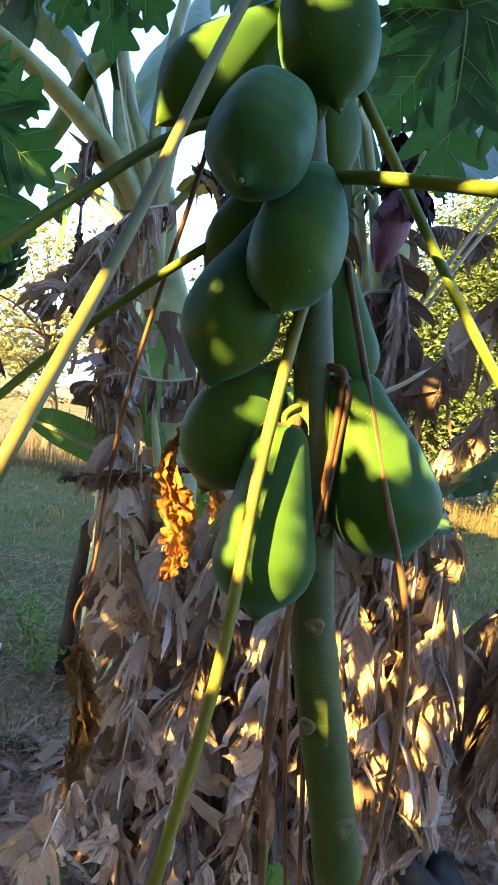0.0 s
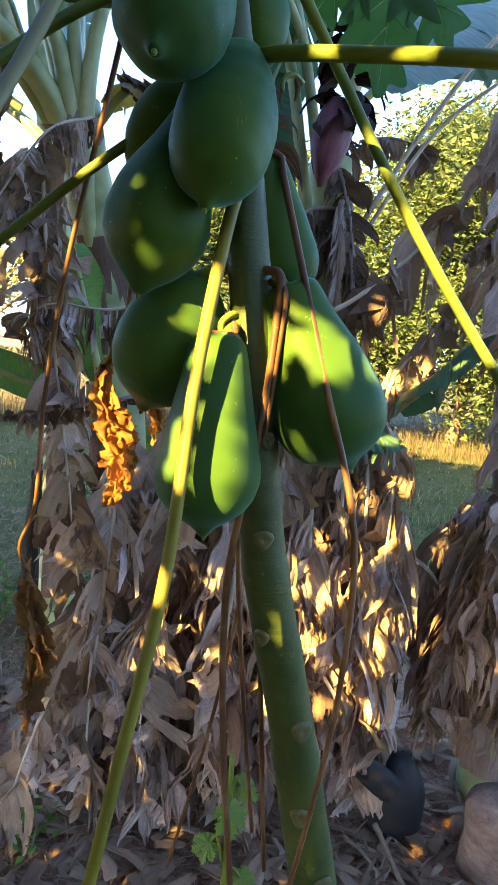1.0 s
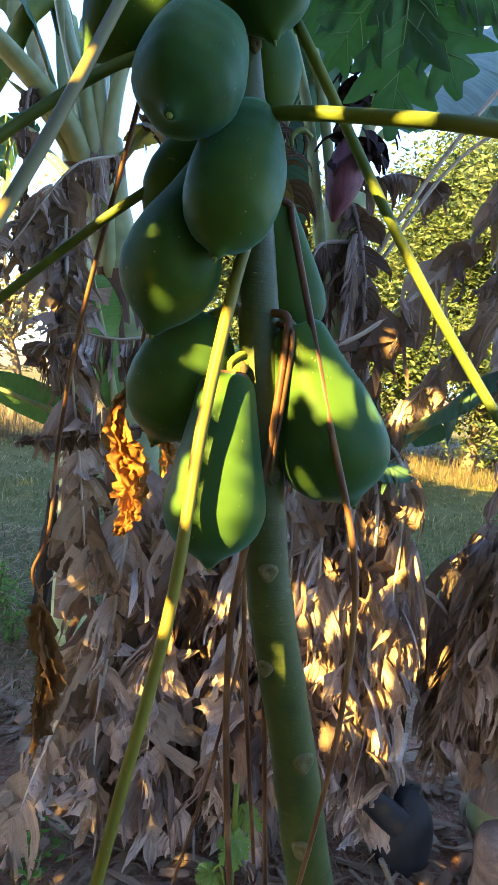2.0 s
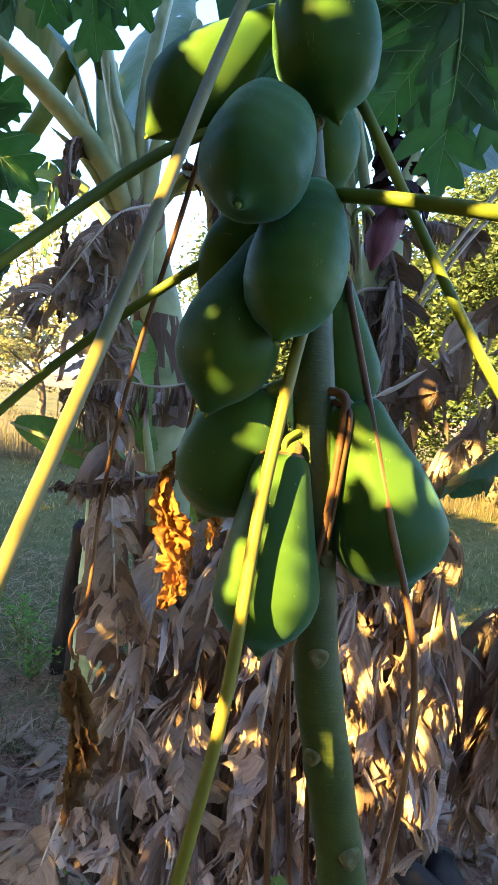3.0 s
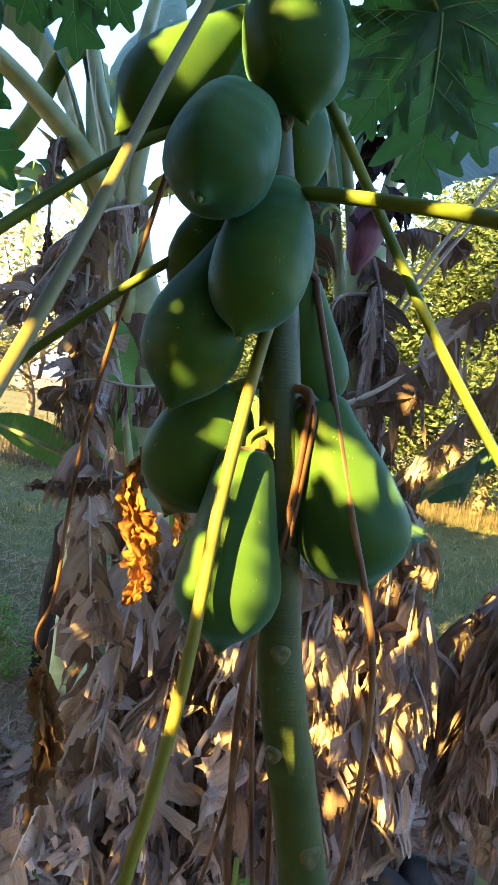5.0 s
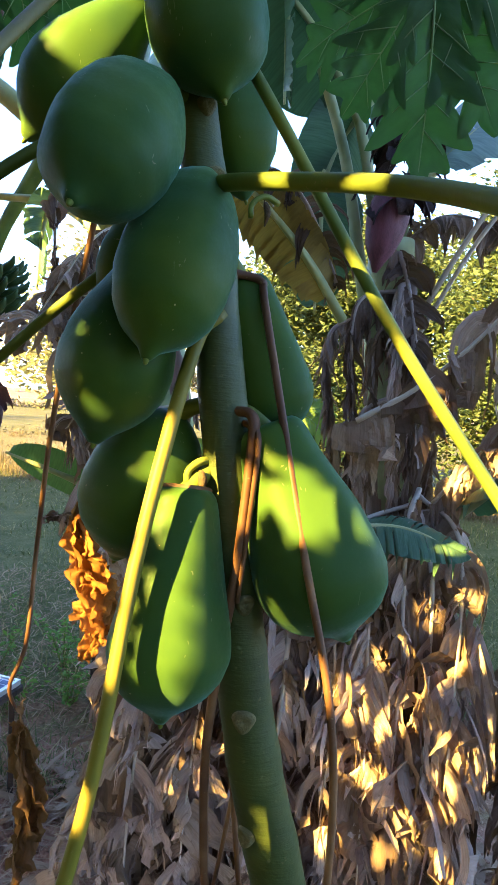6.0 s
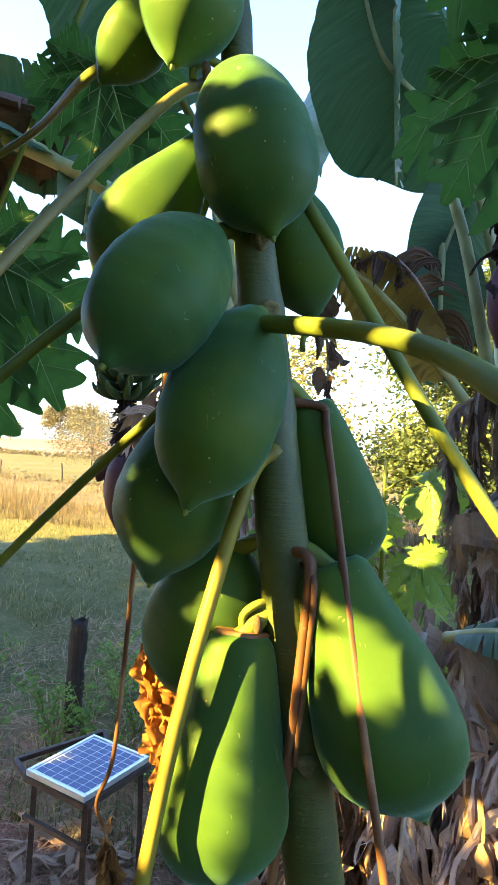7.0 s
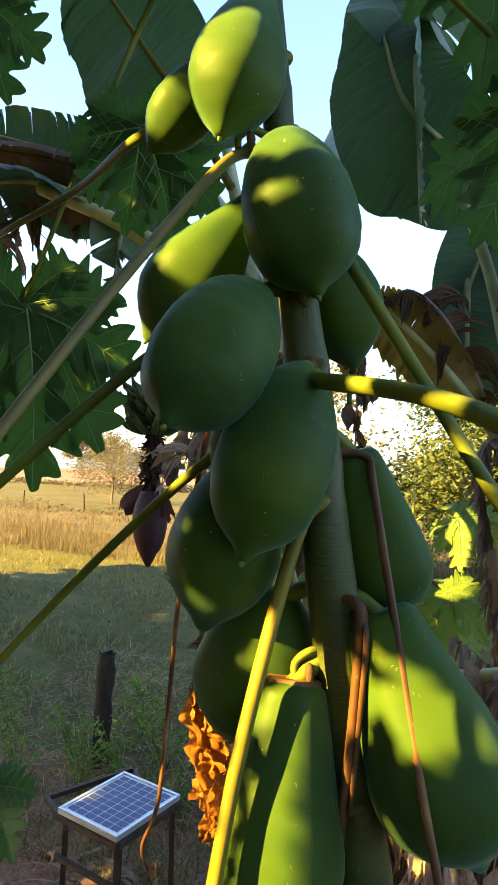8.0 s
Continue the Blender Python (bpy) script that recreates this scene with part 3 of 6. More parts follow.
fruit((0.008, 0.868, 2.156), (-0.020, 0.705, 1.980), 0.0700, OVAL, 2.16, 1, "round dark green papaya pointing outward", 0.3)
fruit((0.074, 0.868, 2.062), (0.043, 0.772, 1.840), 0.0665, OVAL, 2.05, 2, "", 0.8)
fruit((0.012, 0.885, 1.990), (-0.040, 0.852, 1.738), 0.0720, PEAR, 1.98, 3, "dark green papaya with a drawn-out neck", 0.2)
fruit((0.040, 0.925, 1.778), (-0.036, 0.945, 1.570), 0.0790, OVAL, 1.78, 4, "", 0.0)
fruit((0.074, 0.868, 1.690), (0.074, 0.812, 1.420), 0.0725, BELL, 1.70, 5, "bright green papaya, broad below, with sunlit bands", 0.55, 0.43)
fruit((0.162, 0.915, 1.772), (0.286, 0.898, 1.512), 0.0850, BELL, 1.77, 6, "large yellow-green papaya leaning away from the trunk", 0.1)
fruit((-0.010, 0.905, 2.295), (-0.170, 0.905, 2.112), 0.0640, PEAR, 2.30, 7, "green papaya half in sun, hanging sideways", 0.4)
fruit((0.030, 0.880, 2.358), (0.090, 0.865, 2.146), 0.0725, OVAL, 2.37, 8, "large dark green papaya high on the trunk", 0.5)
fruit((0.010, 0.955, 2.075), (-0.058, 0.985, 1.880), 0.062, SLIM, 2.07, 9, "", 0.9)
fruit((0.110, 0.975, 1.965), (0.172, 1.005, 1.745), 0.066, BELL, 1.97, 10, "dark shaded papaya behind the trunk", 0.2)
fruit((0.050, 0.990, 2.275), (0.098, 1.035, 2.085), 0.062, SLIM, 2.29, 11, "", 0.0)
fruit((-0.070, 0.912, 2.500), (-0.163, 0.882, 2.368), 0.0445, SLIM, 2.51, 12, "small young yellow-green papaya", 0.3)
fruit((-0.014, 0.905, 2.585), (-0.042, 0.852, 2.354), 0.0635, PEAR, 2.58, 13, "young yellow-green papaya in full sun", 0.7)


def petiole(pts, r0, r1, material, label="", name="petiole", seg=12, groove=0.12, n=24):
    s = Shape()
    line = [own(p) for p in curve(pts, n)]
    rr = taper(r0, r1, n)
    rr[0] *= 1.35
    rr[1] *= 1.15
    s.tube(line, rr, seg, groove=groove)
    return part(name, s, material, papaya, label)


def leaf_lobe(s, veins, centre, d, n, length, width, rng, droop, lift):
    """One lobe of a papaya leaf: a creased blade cut into pointed, forward-swept side lobes, bent down towards its tip."""
    d, n = d.normalized(), n.normalized()
    side = n.cross(d).normalized()
    steps = 56
    spine = []
    for i in range(steps + 1):
        u = i / steps
        spine.append(centre + d * (length * u) + Vector((0, 0, -droop * length * u * u)) + n * (lift + 0.02 * length * math.sin(4 * u + lift * 900)) + side * (0.03 * length * math.sin(3 * u + lift * 500)))
    for sg in (-1, 1):
        at = [x + rng.uniform(-0.03, 0.03) + 0.02 * sg for x in (0.30, 0.47, 0.64, 0.80)]
        big = [k * rng.uniform(0.85, 1.15) for k in (0.90, 1.22, 1.08, 0.70)]
        rows = []
        for i in range(steps + 1):
            u = i / steps
            body = 0.66 * min(1, 0.50 + 2.2 * u) * (1 - u) ** 0.5
            tooth = max(k * max(0.0, 1 - (abs(u - a) / (0.125 if u < a else 0.070)) ** 1.5) ** 0.50 for a, k in zip(at, big))
            w = width * max(body, tooth) + 0.0008
            row = []
            for q in range(6):
                x = q / 5
                p = spine[i] + side * (sg * w * x) + d * (0.50 * w * x * x + 0.12 * w * x) + n * (w * x * 0.16 - 0.10 * w * x * x) - Vector((0, 0, droop * 0.5 * w * x * x))
                row.append(p + wob(p, 9, 0.010 * min(1, length / 0.3)) + wob(p, 28, 0.004 * min(1, length / 0.3)))
            rows.append(row)
        s.grid(rows)
        for a, k in zip(at, big):
            i = max(1, int((a - 0.07) * steps))
            e = spine[int(a * steps)] + side * (sg * width * k * 0.85) + d * (0.5 * width * k)
            veins.tube([spine[i] + n * 0.002, (spine[i] + e) / 2 + n * (0.003 + 0.05 * width), e + n * 0.003], [length * 0.0045, length * 0.0034, length * 0.0015], 4)
    veins.tube([p + n * 0.003 for p in spine[::4]], taper(length * 0.010, length * 0.0025, 14), 5)


def papaya_leaf(centre, aim, face, size, seed, material=None, parent=None, base=(0, 0, 0), droop=0.25, lobes=9):
    """A palmate leaf: lobes fan out from where the leaf stalk ends."""
    rng = random.Random(seed)
    s, veins = Shape(), Shape()
    c = Vector(centre) - Vector(base)
    n = Vector(face).normalized()
    a0 = Vector(aim)
    a0 = (a0 - n * a0.dot(n)).normalized()
    b0 = n.cross(a0)
    for k in range(lobes):
        a = (k - (lobes - 1) / 2) * (2.45 / ((lobes - 1) / 2)) + rng.uniform(-0.08, 0.08)
        d = a0 * math.cos(a) + b0 * math.sin(a)
        length = size * (1 - 0.17 * abs(a)) * rng.uniform(0.9, 1.08)
        leaf_lobe(s, veins, c, d, n, length, length * 0.30, rng, droop * rng.uniform(0.6, 1.4), 0.0015 * (k % 3))
    leaf = part("leaf", s, material or LEAF_PAPAYA, parent or papaya)
    part("vein", veins, VEIN, leaf, "pale green veins")
    return leaf


# leaf stalks that come forward and to the sides
petiole([(-0.030, 0.925, 2.372), (-0.037, 0.838, 2.305), (-0.054, 0.651, 2.103), (-0.070, 0.426, 1.849), (-0.078, 0.24, 1.672)], 0.0082, 0.0042, PETIOLE_GREY, "grey-yellow sagging leaf stalk")
petiole([(0.0, 0.96, 2.46), (-0.12, 0.98, 2.47), (-0.27, 1.01, 2.469), (-0.52, 1.18, 2.49), (-0.84, 1.30, 2.474)], 0.0095, 0.0075, PETIOLE)
petiole([(0.01, 0.91, 2.16), (-0.12, 0.86, 2.09), (-0.26, 0.77, 1.935), (-0.42, 0.67, 1.74)], 0.0090, 0.0075, PETIOLE)
petiole([(0.07, 0.915, 2.00), (-0.057, 0.946, 1.969), (-0.298, 0.962, 1.768), (-0.50, 0.871, 1.517)], 0.0085, 0.0070, PETIOLE)
petiole([(0.078, 0.898, 2.055), (0.112, 0.816, 2.039), (0.223, 0.727, 2.014), (0.301, 0.629, 1.979), (0.37, 0.49, 1.92)], 0.0105, 0.0088, PETIOLE, "green leaf stalk with sunlit flecks")
petiole([(0.075, 0.925, 2.255), (0.128, 0.901, 2.181), (0.301, 0.873, 1.905), (0.438, 0.853, 1.713), (0.557, 0.76, 1.528)], 0.0085, 0.0078, PETIOLE, "yellow-green leaf stalk in sun")
petiole([(0.098, 0.890, 1.905), (0.077, 0.853, 1.860), (0.049, 0.769, 1.639), (0.034, 0.694, 1.406), (0.002, 0.623, 1.21), (-0.027, 0.573, 1.032)], 0.0095, 0.0072, PETIOLE_YELLOW, "bright yellow drooping leaf stalk")
# dead stalks
petiole([(0.100, 0.935, 1.965), (0.140, 0.947, 1.958), (0.150, 0.935, 1.92), (0.220, 0.835, 1.655), (0.272, 0.768, 1.455), (0.278, 0.76, 1.25), (0.262, 0.77, 1.05), (0.235, 0.80, 0.80)], 0.0068, 0.0034, PETIOLE_DEAD, "dry brown hanging leaf stalk", "dead_petiole", 9, 0.3, 40)
petiole([(0.120, 0.895, 1.790), (0.150, 0.872, 1.785), (0.153, 0.866, 1.74), (0.146, 0.856, 1.60), (0.130, 0.868, 1.47), (0.118, 0.90, 1.30), (0.135, 0.92, 1.05), (0.18, 0.93, 0.70)], 0.0080, 0.0055, PETIOLE_DEAD, "dry brown hanging leaf stalk", "dead_petiole", 9, 0.35, 40)
petiole([(0.140, 0.89, 1.775), (0.160, 0.862, 1.76), (0.158, 0.856, 1.68), (0.150, 0.852, 1.56)], 0.0045, 0.0030, PETIOLE_DEAD, "", "dead_petiole", 8, 0.3, 20)
petiole([(0.155, 0.96, 1.45), (0.135, 0.985, 1.36), (0.165, 0.99, 1.10), (0.21, 1.0, 0.80)], 0.0050, 0.0040, PETIOLE_DEAD, "", "dead_petiole", 8, 0.2)
petiole([(0.205, 0.94, 1.17), (0.190, 0.955, 1.155), (0.205, 0.975, 1.02), (0.24, 1.0, 0.72)], 0.0050, 0.0042, PETIOLE_DEAD, "", "dead_petiole", 8, 0.2)
petiole([(0.15, 1.02, 1.24), (0.13, 1.02, 1.08), (0.10, 1.02, 0.90), (0.06, 1.02, 0.70)], 0.0042, 0.0036, PETIOLE_DEAD, "", "dead_petiole", 8, 0.2)
petiole([(0.0, 0.96, 2.33), (-0.094, 0.998, 2.308), (-0.112, 1.041, 2.145), (-0.194, 1.091, 1.785), (-0.233, 1.129, 1.54), (-0.236, 1.11, 1.362), (-0.258, 1.10, 1.285), (-0.252, 1.115, 1.235)], 0.0058, 0.0032, PETIOLE_DEAD, "long dry brown hanging leaf stalk", "dead_petiole", 9, 0.3, 40)
petiole([(-0.03, 0.975, 1.98), (-0.065, 1.01, 1.86), (-0.075, 1.01, 1.72), (-0.085, 0.99, 1.63)], 0.0050, 0.0035, PETIOLE_DEAD, "", "dead_petiole", 8, 0.2)


def knob(p, r):
    """A bud with a curled stalk at the leaf joint."""
    s = Shape()
    p = own(p)
    s.tube(curve([p + Vector((0.018, 0.02, 0.014)), p + Vector((0.004, 0, 0.016)), p + Vector((-0.010, -0.008, 0.004)), p + Vector((-0.010, -0.010, -0.012))], 10), taper(r, r * 0.8, 10), 9)
    b = part("bud_stalk", s, PETIOLE, papaya)
    t = Shape()
    t.tube(curve([p + Vector((0.006, -0.010, 0.006)), p + Vector((0.010, -0.014, -0.008)), p + Vector((0.007, -0.012, -0.022))], 8), [r * 0.5, r * 0.8, r, r, r * 0.95, r * 0.8, r * 0.6, r * 0.4, r * 0.2], 9)
    part("withered_flower", t, CALYX, b)


knob((0.086, 0.878, 1.708), 0.0058)
knob((-0.022, 0.898, 2.368), 0.006)
knob((0.140, 0.885, 2.03), 0.004)


def crumple(name, line, width, material, label, seed, parent, turns=2.6):
    """A dead papaya leaf shrunk to crumpled hanging folds."""
    rng = random.Random(seed)
    s = Shape()
    pts = curve([own(p) for p in line], 56)
    for f in range(4):
        ph = rng.uniform(0, 6.28)
        off = Vector((rng.uniform(-1, 1), rng.uniform(-1, 1), 0)) * width * 0.35
        stop = 56 - int(rng.random() * 16)
        rows = []
        for i in range(int(rng.random() * 14), stop + 1):
            u = i / 56
            w = width * (0.30 + 0.9 * math.sin(math.pi * min(1, u * 1.02)) ** 0.8) * (1 + 0.8 * noise.noise(Vector((u * 9, f * 3.7, seed)))) * rng.uniform(0.9, 1.1) * 0.62
            a = ph + turns * u + 0.5 * math.sin(9 * u + ph)
            row = []
            for q in range(15):
                x = (q - 7) / 7
                bend = a + 1.5 * x * math.sin(5 * u + ph) + 0.7 * math.sin(4 * x + ph)
                p = pts[i] + off * math.sin(math.pi * u) + Vector((math.cos(a) * x, math.sin(a) * x, 0)) * w + Vector((math.cos(bend + 1.5), math.sin(bend + 1.5), 0.5 * math.sin(3 * x + 8 * u))) * w * 0.16
                row.append(p + wob(p, 30, width * 0.20, seed + f) + wob(p, 85, width * 0.22, seed + f) + wob(p, 210, width * 0.14, seed + f))
            rows.append(row)
        s.grid(rows)
    return part(name, s, material, parent, label)


crumple("dried_leaf", [(-0.085, 0.99, 1.665), (-0.10, 0.98, 1.60), (-0.072, 0.972, 1.53), (-0.06, 0.975, 1.47), (-0.085, 0.98, 1.395)], 0.036, DRY_ORANGE, "crumpled orange dead leaf in sun", 4, papaya)
crumple("dried_leaf", [(-0.03, 1.0, 1.59), (-0.015, 1.0, 1.55), (-0.02, 1.0, 1.505)], 0.016, DRY_ORANGE, "crumpled orange dead leaf in sun", 5, papaya)
crumple("dried_leaf", [(-0.248, 1.12, 1.245), (-0.245, 1.12, 1.18), (-0.225, 1.12, 1.08), (-0.232, 1.12, 0.98), (-0.245, 1.12, 0.87)], 0.033, DRY_RUST, "crumpled dark brown dead leaf", 6, papaya)
crumple("dried_leaf", [(0.235, 0.80, 0.83), (0.24, 0.80, 0.76), (0.235, 0.80, 0.66)], 0.035, DRY_TAN, "crumpled tan dead leaf", 7, papaya)

# green leaves with their stalks
for k, (stalk, centre, aim, face, size) in enumerate((
    ([(0.0, 0.97, 2.52), (-0.18, 1.12, 2.70), (-0.45, 1.30, 2.68)], (-0.45, 1.30, 2.67), (0.30, 0.2, -1), (0.15, -1, -0.15), 0.25),
    ([(-0.03, 0.96, 2.84), (0.10, 1.22, 2.86), (0.38, 1.52, 2.70)], (0.38, 1.52, 2.70), (0.0, -0.05, -1), (-0.15, -1, -0.1), 0.34),
    ([(-0.03, 0.95, 2.84), (0.25, 1.25, 3.02), (0.62, 1.70, 3.00)], (0.62, 1.70, 3.00), (0.30, 0.3, -1), (-0.2, -1, 0.1), 0.30),
    ([(-0.03, 0.97, 2.80), (-0.22, 1.14, 3.02), (-0.438, 1.30, 2.952), (-0.532, 1.30, 2.768), (-0.629, 1.30, 2.576), (-0.755, 1.30, 2.305)], (-0.76, 1.31, 2.29), (-0.04, 0.15, -1), (0.30, -1, -0.1), 0.37),
    ([(-0.01, 0.95, 2.82), (-0.25, 0.93, 2.88), (-0.56, 0.92, 2.73)], (-0.56, 0.92, 2.72), (-0.1, 0.0, -1), (0.4, -1, -0.3), 0.18),
    ([(-0.01, 0.95, 2.78), (0.12, 1.15, 2.95), (0.28, 1.30, 3.05)], (0.28, 1.30, 3.05), (0.4, 0.2, -0.9), (-0.1, -1, -0.4), 0.34),
)):
    petiole(stalk, 0.0085, 0.0055, PETIOLE)
    papaya_leaf(centre, aim, face, size, 40 + k, base=STEM[0])

# ---- banana plants ----


def strip(s, p, along, out, length, width, rng, gravity, curl, twist=0.0, blunt=False):
    """One torn strip of a leaf blade: leaves the midrib, falls, pleats along its fibres and ends in torn tips."""
    d = out.normalized()
    w_dir = (along - d * along.dot(d)).normalized()
    rows = []
    c = Vector(p)
    steps = 8
    cols = 5 if width < 0.03 else 7 if width < 0.07 else 9
    seed = rng.uniform(0, 50)
    full = rng.uniform(0.30, 0.7)
    end = rng.uniform(0.5, 1.0) if blunt else rng.uniform(0.02, 0.4)
    kink = rng.uniform(0.2, 0.8)
    knee = Vector((rng.uniform(-1, 1), rng.uniform(-1, 1), rng.uniform(-0.6, 0.3))) * rng.choice((0, 0, 0.8, 1.8))
    skew = rng.uniform(-0.6, 0.6)
    pleat = [rng.uniform(0.3, 1.0) * (1 if k % 2 else -1) * min(0.06 * width, 0.0035) for k in range(cols)]
    torn = [rng.uniform(-0.25, 0.06) * length for _ in range(cols)]
    lean = rng.uniform(-0.25, 0.25) * length
    for i in range(steps + 1):
        u = i / steps
        n = d.cross(w_dir).normalized()
        w = width * (1 if u < full else 1 + (end - 1) * (u - full) / (1 - full))
        bend = curl * (0.2 + 0.5 * u)
        row = []
        rag = (rng.uniform(0.80, 1.08), rng.uniform(0.80, 1.08))
        for k in range(cols):
            q = 2 * k / (cols - 1) - 1
            x = q * (rag[0] if q < 0 else rag[1])
            pt = c + w_dir * (w * 0.5 * (x * math.cos(bend * 0.55) + skew * u * 0.6)) + n * (w * 0.5 * abs(x) * math.sin(bend * 0.55) + pleat[k] * (0.5 + 0.8 * u))
            if i == steps:
                pt = pt + d * (torn[k] + lean * q * min(1, width / 0.05) * 0.5)
            elif i == steps - 1:
                pt = pt + d * ((torn[k] + lean * q * min(1, width / 0.05)) * 0.25)
            row.append(pt + wob(pt, 7, 0.005 + 0.008 * u, seed) + wob(pt, 34, 0.003, seed))
        rows.append(row)
        d = (d + Vector((0, 0, -1)) * gravity * (0.25 + 0.6 * u) + wob(c, 4, 0.07, seed) + (knee if abs(u - kink) < 0.07 else Vector())).normalized()
        w_dir = (Matrix.Rotation(twist * 0.22, 3, d) @ (w_dir - d * w_dir.dot(d))).normalized()
        c = c + d * (length / steps)
    s.grid(rows)


def dead_leaf(plant, line, half, material, seed, sides=(1, 1), gravity=0.45, bare=0.0, rib=0.012, density=1.0, label="", spread=1.0, widths=(0.010, 0.016, 0.024, 0.035, 0.05, 0.075), down=0.0, blunt=False, into=None):
    """A dead banana leaf: a pale midrib and a blade torn into hanging strips."""
    rng = random.Random(seed)
    base = Vector(plant.location)
    pts = [p - base for p in curve(line, 40)]
    total = sum((pts[i + 1] - pts[i]).length for i in range(40))
    blade_s, mid = into if into is not None else Shape(), Shape()
    for side in (-1, 1):
        if not sides[0 if side < 0 else 1]:
            continue
        u = bare
        while u < 1.0:
            width = rng.choice(widths) * rng.uniform(0.8, 1.25)
            i = min(39, int(u * 40))
            a = (pts[i + 1] - pts[i]).normalized()
            lat = a.cross(Vector((rng.uniform(-0.5, 0.5), -1, 0.15)))
            lat = lat.normalized() * side
            if abs(a.z) < 0.6 and lat.z > 0:
                lat.z *= 0.2
            face = Vector((0, -1, 0)) * rng.uniform(-0.5, 0.9)
            env = math.sin(math.pi * min(1, 0.18 + 0.80 * (u - bare) / max(0.01, 1 - bare))) ** 0.6
            length = half * env * rng.uniform(0.6, 1.5)
            if rng.random() < 0.93 * density * sides[0 if side < 0 else 1]:
                strip(blade_s, pts[i], a, lat * spread + face + a * rng.uniform(-0.1, 0.5) - Vector((0, 0, down + 0.25)), length, width, rng, gravity * rng.uniform(0.5, 1.5), rng.uniform(-1.6, 1.6) * (0.4 if blunt else 1), rng.uniform(-0.8, 0.8), blunt)
            u += width / total * rng.uniform(0.55, 1.05)
    if into is not None:
        return into
    leaf = tagged(part("dead_leaf", blade_s, material, plant, label, smooth=False), kind="stuff")
    mid.tube(pts, [rib * (1 - 0.8 * i / 40) for i in range(41)], 7, 0.7)
    part("midrib", mid, DRY_GREY, leaf)
    return leaf


def flag(p, along, out, length, width, rng, gravity, curl, twist):
    """A torn piece of dead blade with straight fibre edges: it leaves the midrib, creases sharply, folds lengthwise and ends ragged and split."""
    s = Shape()
    steps, cols = 12, 8
    d = out.normalized()
    w_dir = (along - d * along.dot(d)).normalized()
    seed = rng.uniform(0, 90)
    c = Vector(p)
    end = rng.choice((0.4, 0.7, 0.9, 1.05, 1.25))
    creases = {rng.randrange(2, 11): rng.uniform(-1.7, 1.7) for _ in range(rng.choice((0, 1, 1, 2)))}
    skews = {rng.randrange(2, 11): rng.uniform(-0.7, 0.7) for _ in range(rng.choice((0, 1, 1, 2)))}
    fold_at = rng.uniform(-0.35, 0.35)
    fold = rng.uniform(-1.3, 1.3) * rng.choice((0.25, 1, 1))
    torn = [rng.uniform(-0.42, 0.12) * length for _ in range(cols)]
    split = {rng.randrange(1, cols - 2): rng.randrange(2, 9) for _ in range(rng.randrange(1, 5))}
    shift = [0.0] * cols
    for k in split:
        for q in range(k + 1, cols):
            shift[q] += rng.uniform(-0.045, 0.045)
    pleat = [rng.uniform(0.3, 1.0) * (0.0030 if k % 2 else -0.0030) for k in range(cols)]
    rows = []
    for i in range(steps + 1):
        u = i / steps
        n = d.cross(w_dir).normalized()
        w = width * (1 if u < 0.45 else 1 + (end - 1) * (u - 0.45) / 0.55) * rng.uniform(0.95, 1.04)
        bend = fold * (0.4 + 0.8 * u)
        roll = curl * (0.2 + 0.6 * u)
        row = []
        for k in range(cols):
            q = k / (cols - 1) - 0.5 - fold_at
            side = 1 if q > 0 else -1
            a = (bend if q > 0 else -bend * 0.4) + roll * abs(q)
            pt = c + w_dir * (w * (abs(q) * math.cos(a) * side + fold_at)) + n * (w * abs(q) * math.sin(a))
            pt = pt + n * (pleat[k] * (0.4 + u) + shift[k] * u * u) + d * (torn[k] * max(0.0, u - 0.6) / 0.4)
            row.append(pt + wob(pt, 9, 0.002 + 0.005 * u, seed) + wob(pt, 60, 0.0028, seed))
        rows.append(row)
        d = (d + Vector((0, 0, -1)) * gravity * (0.8 - 0.4 * u) + wob(c, 5, 0.06, seed)).normalized()
        if i in creases:
            d = (Matrix.Rotation(creases[i], 3, w_dir) @ d).normalized()
        if i in skews:
            d = (Matrix.Rotation(skews[i], 3, n) @ d).normalized()
        w_dir = (Matrix.Rotation(twist / steps, 3, d) @ (w_dir - d * w_dir.dot(d))).normalized()
        c = c + d * (length / steps)
    s.grid(rows)
    s.f = [face for f, face in enumerate(s.f) if not ((f % (cols - 1)) in split and f // (cols - 1) >= split[f % (cols - 1)])]
    return s


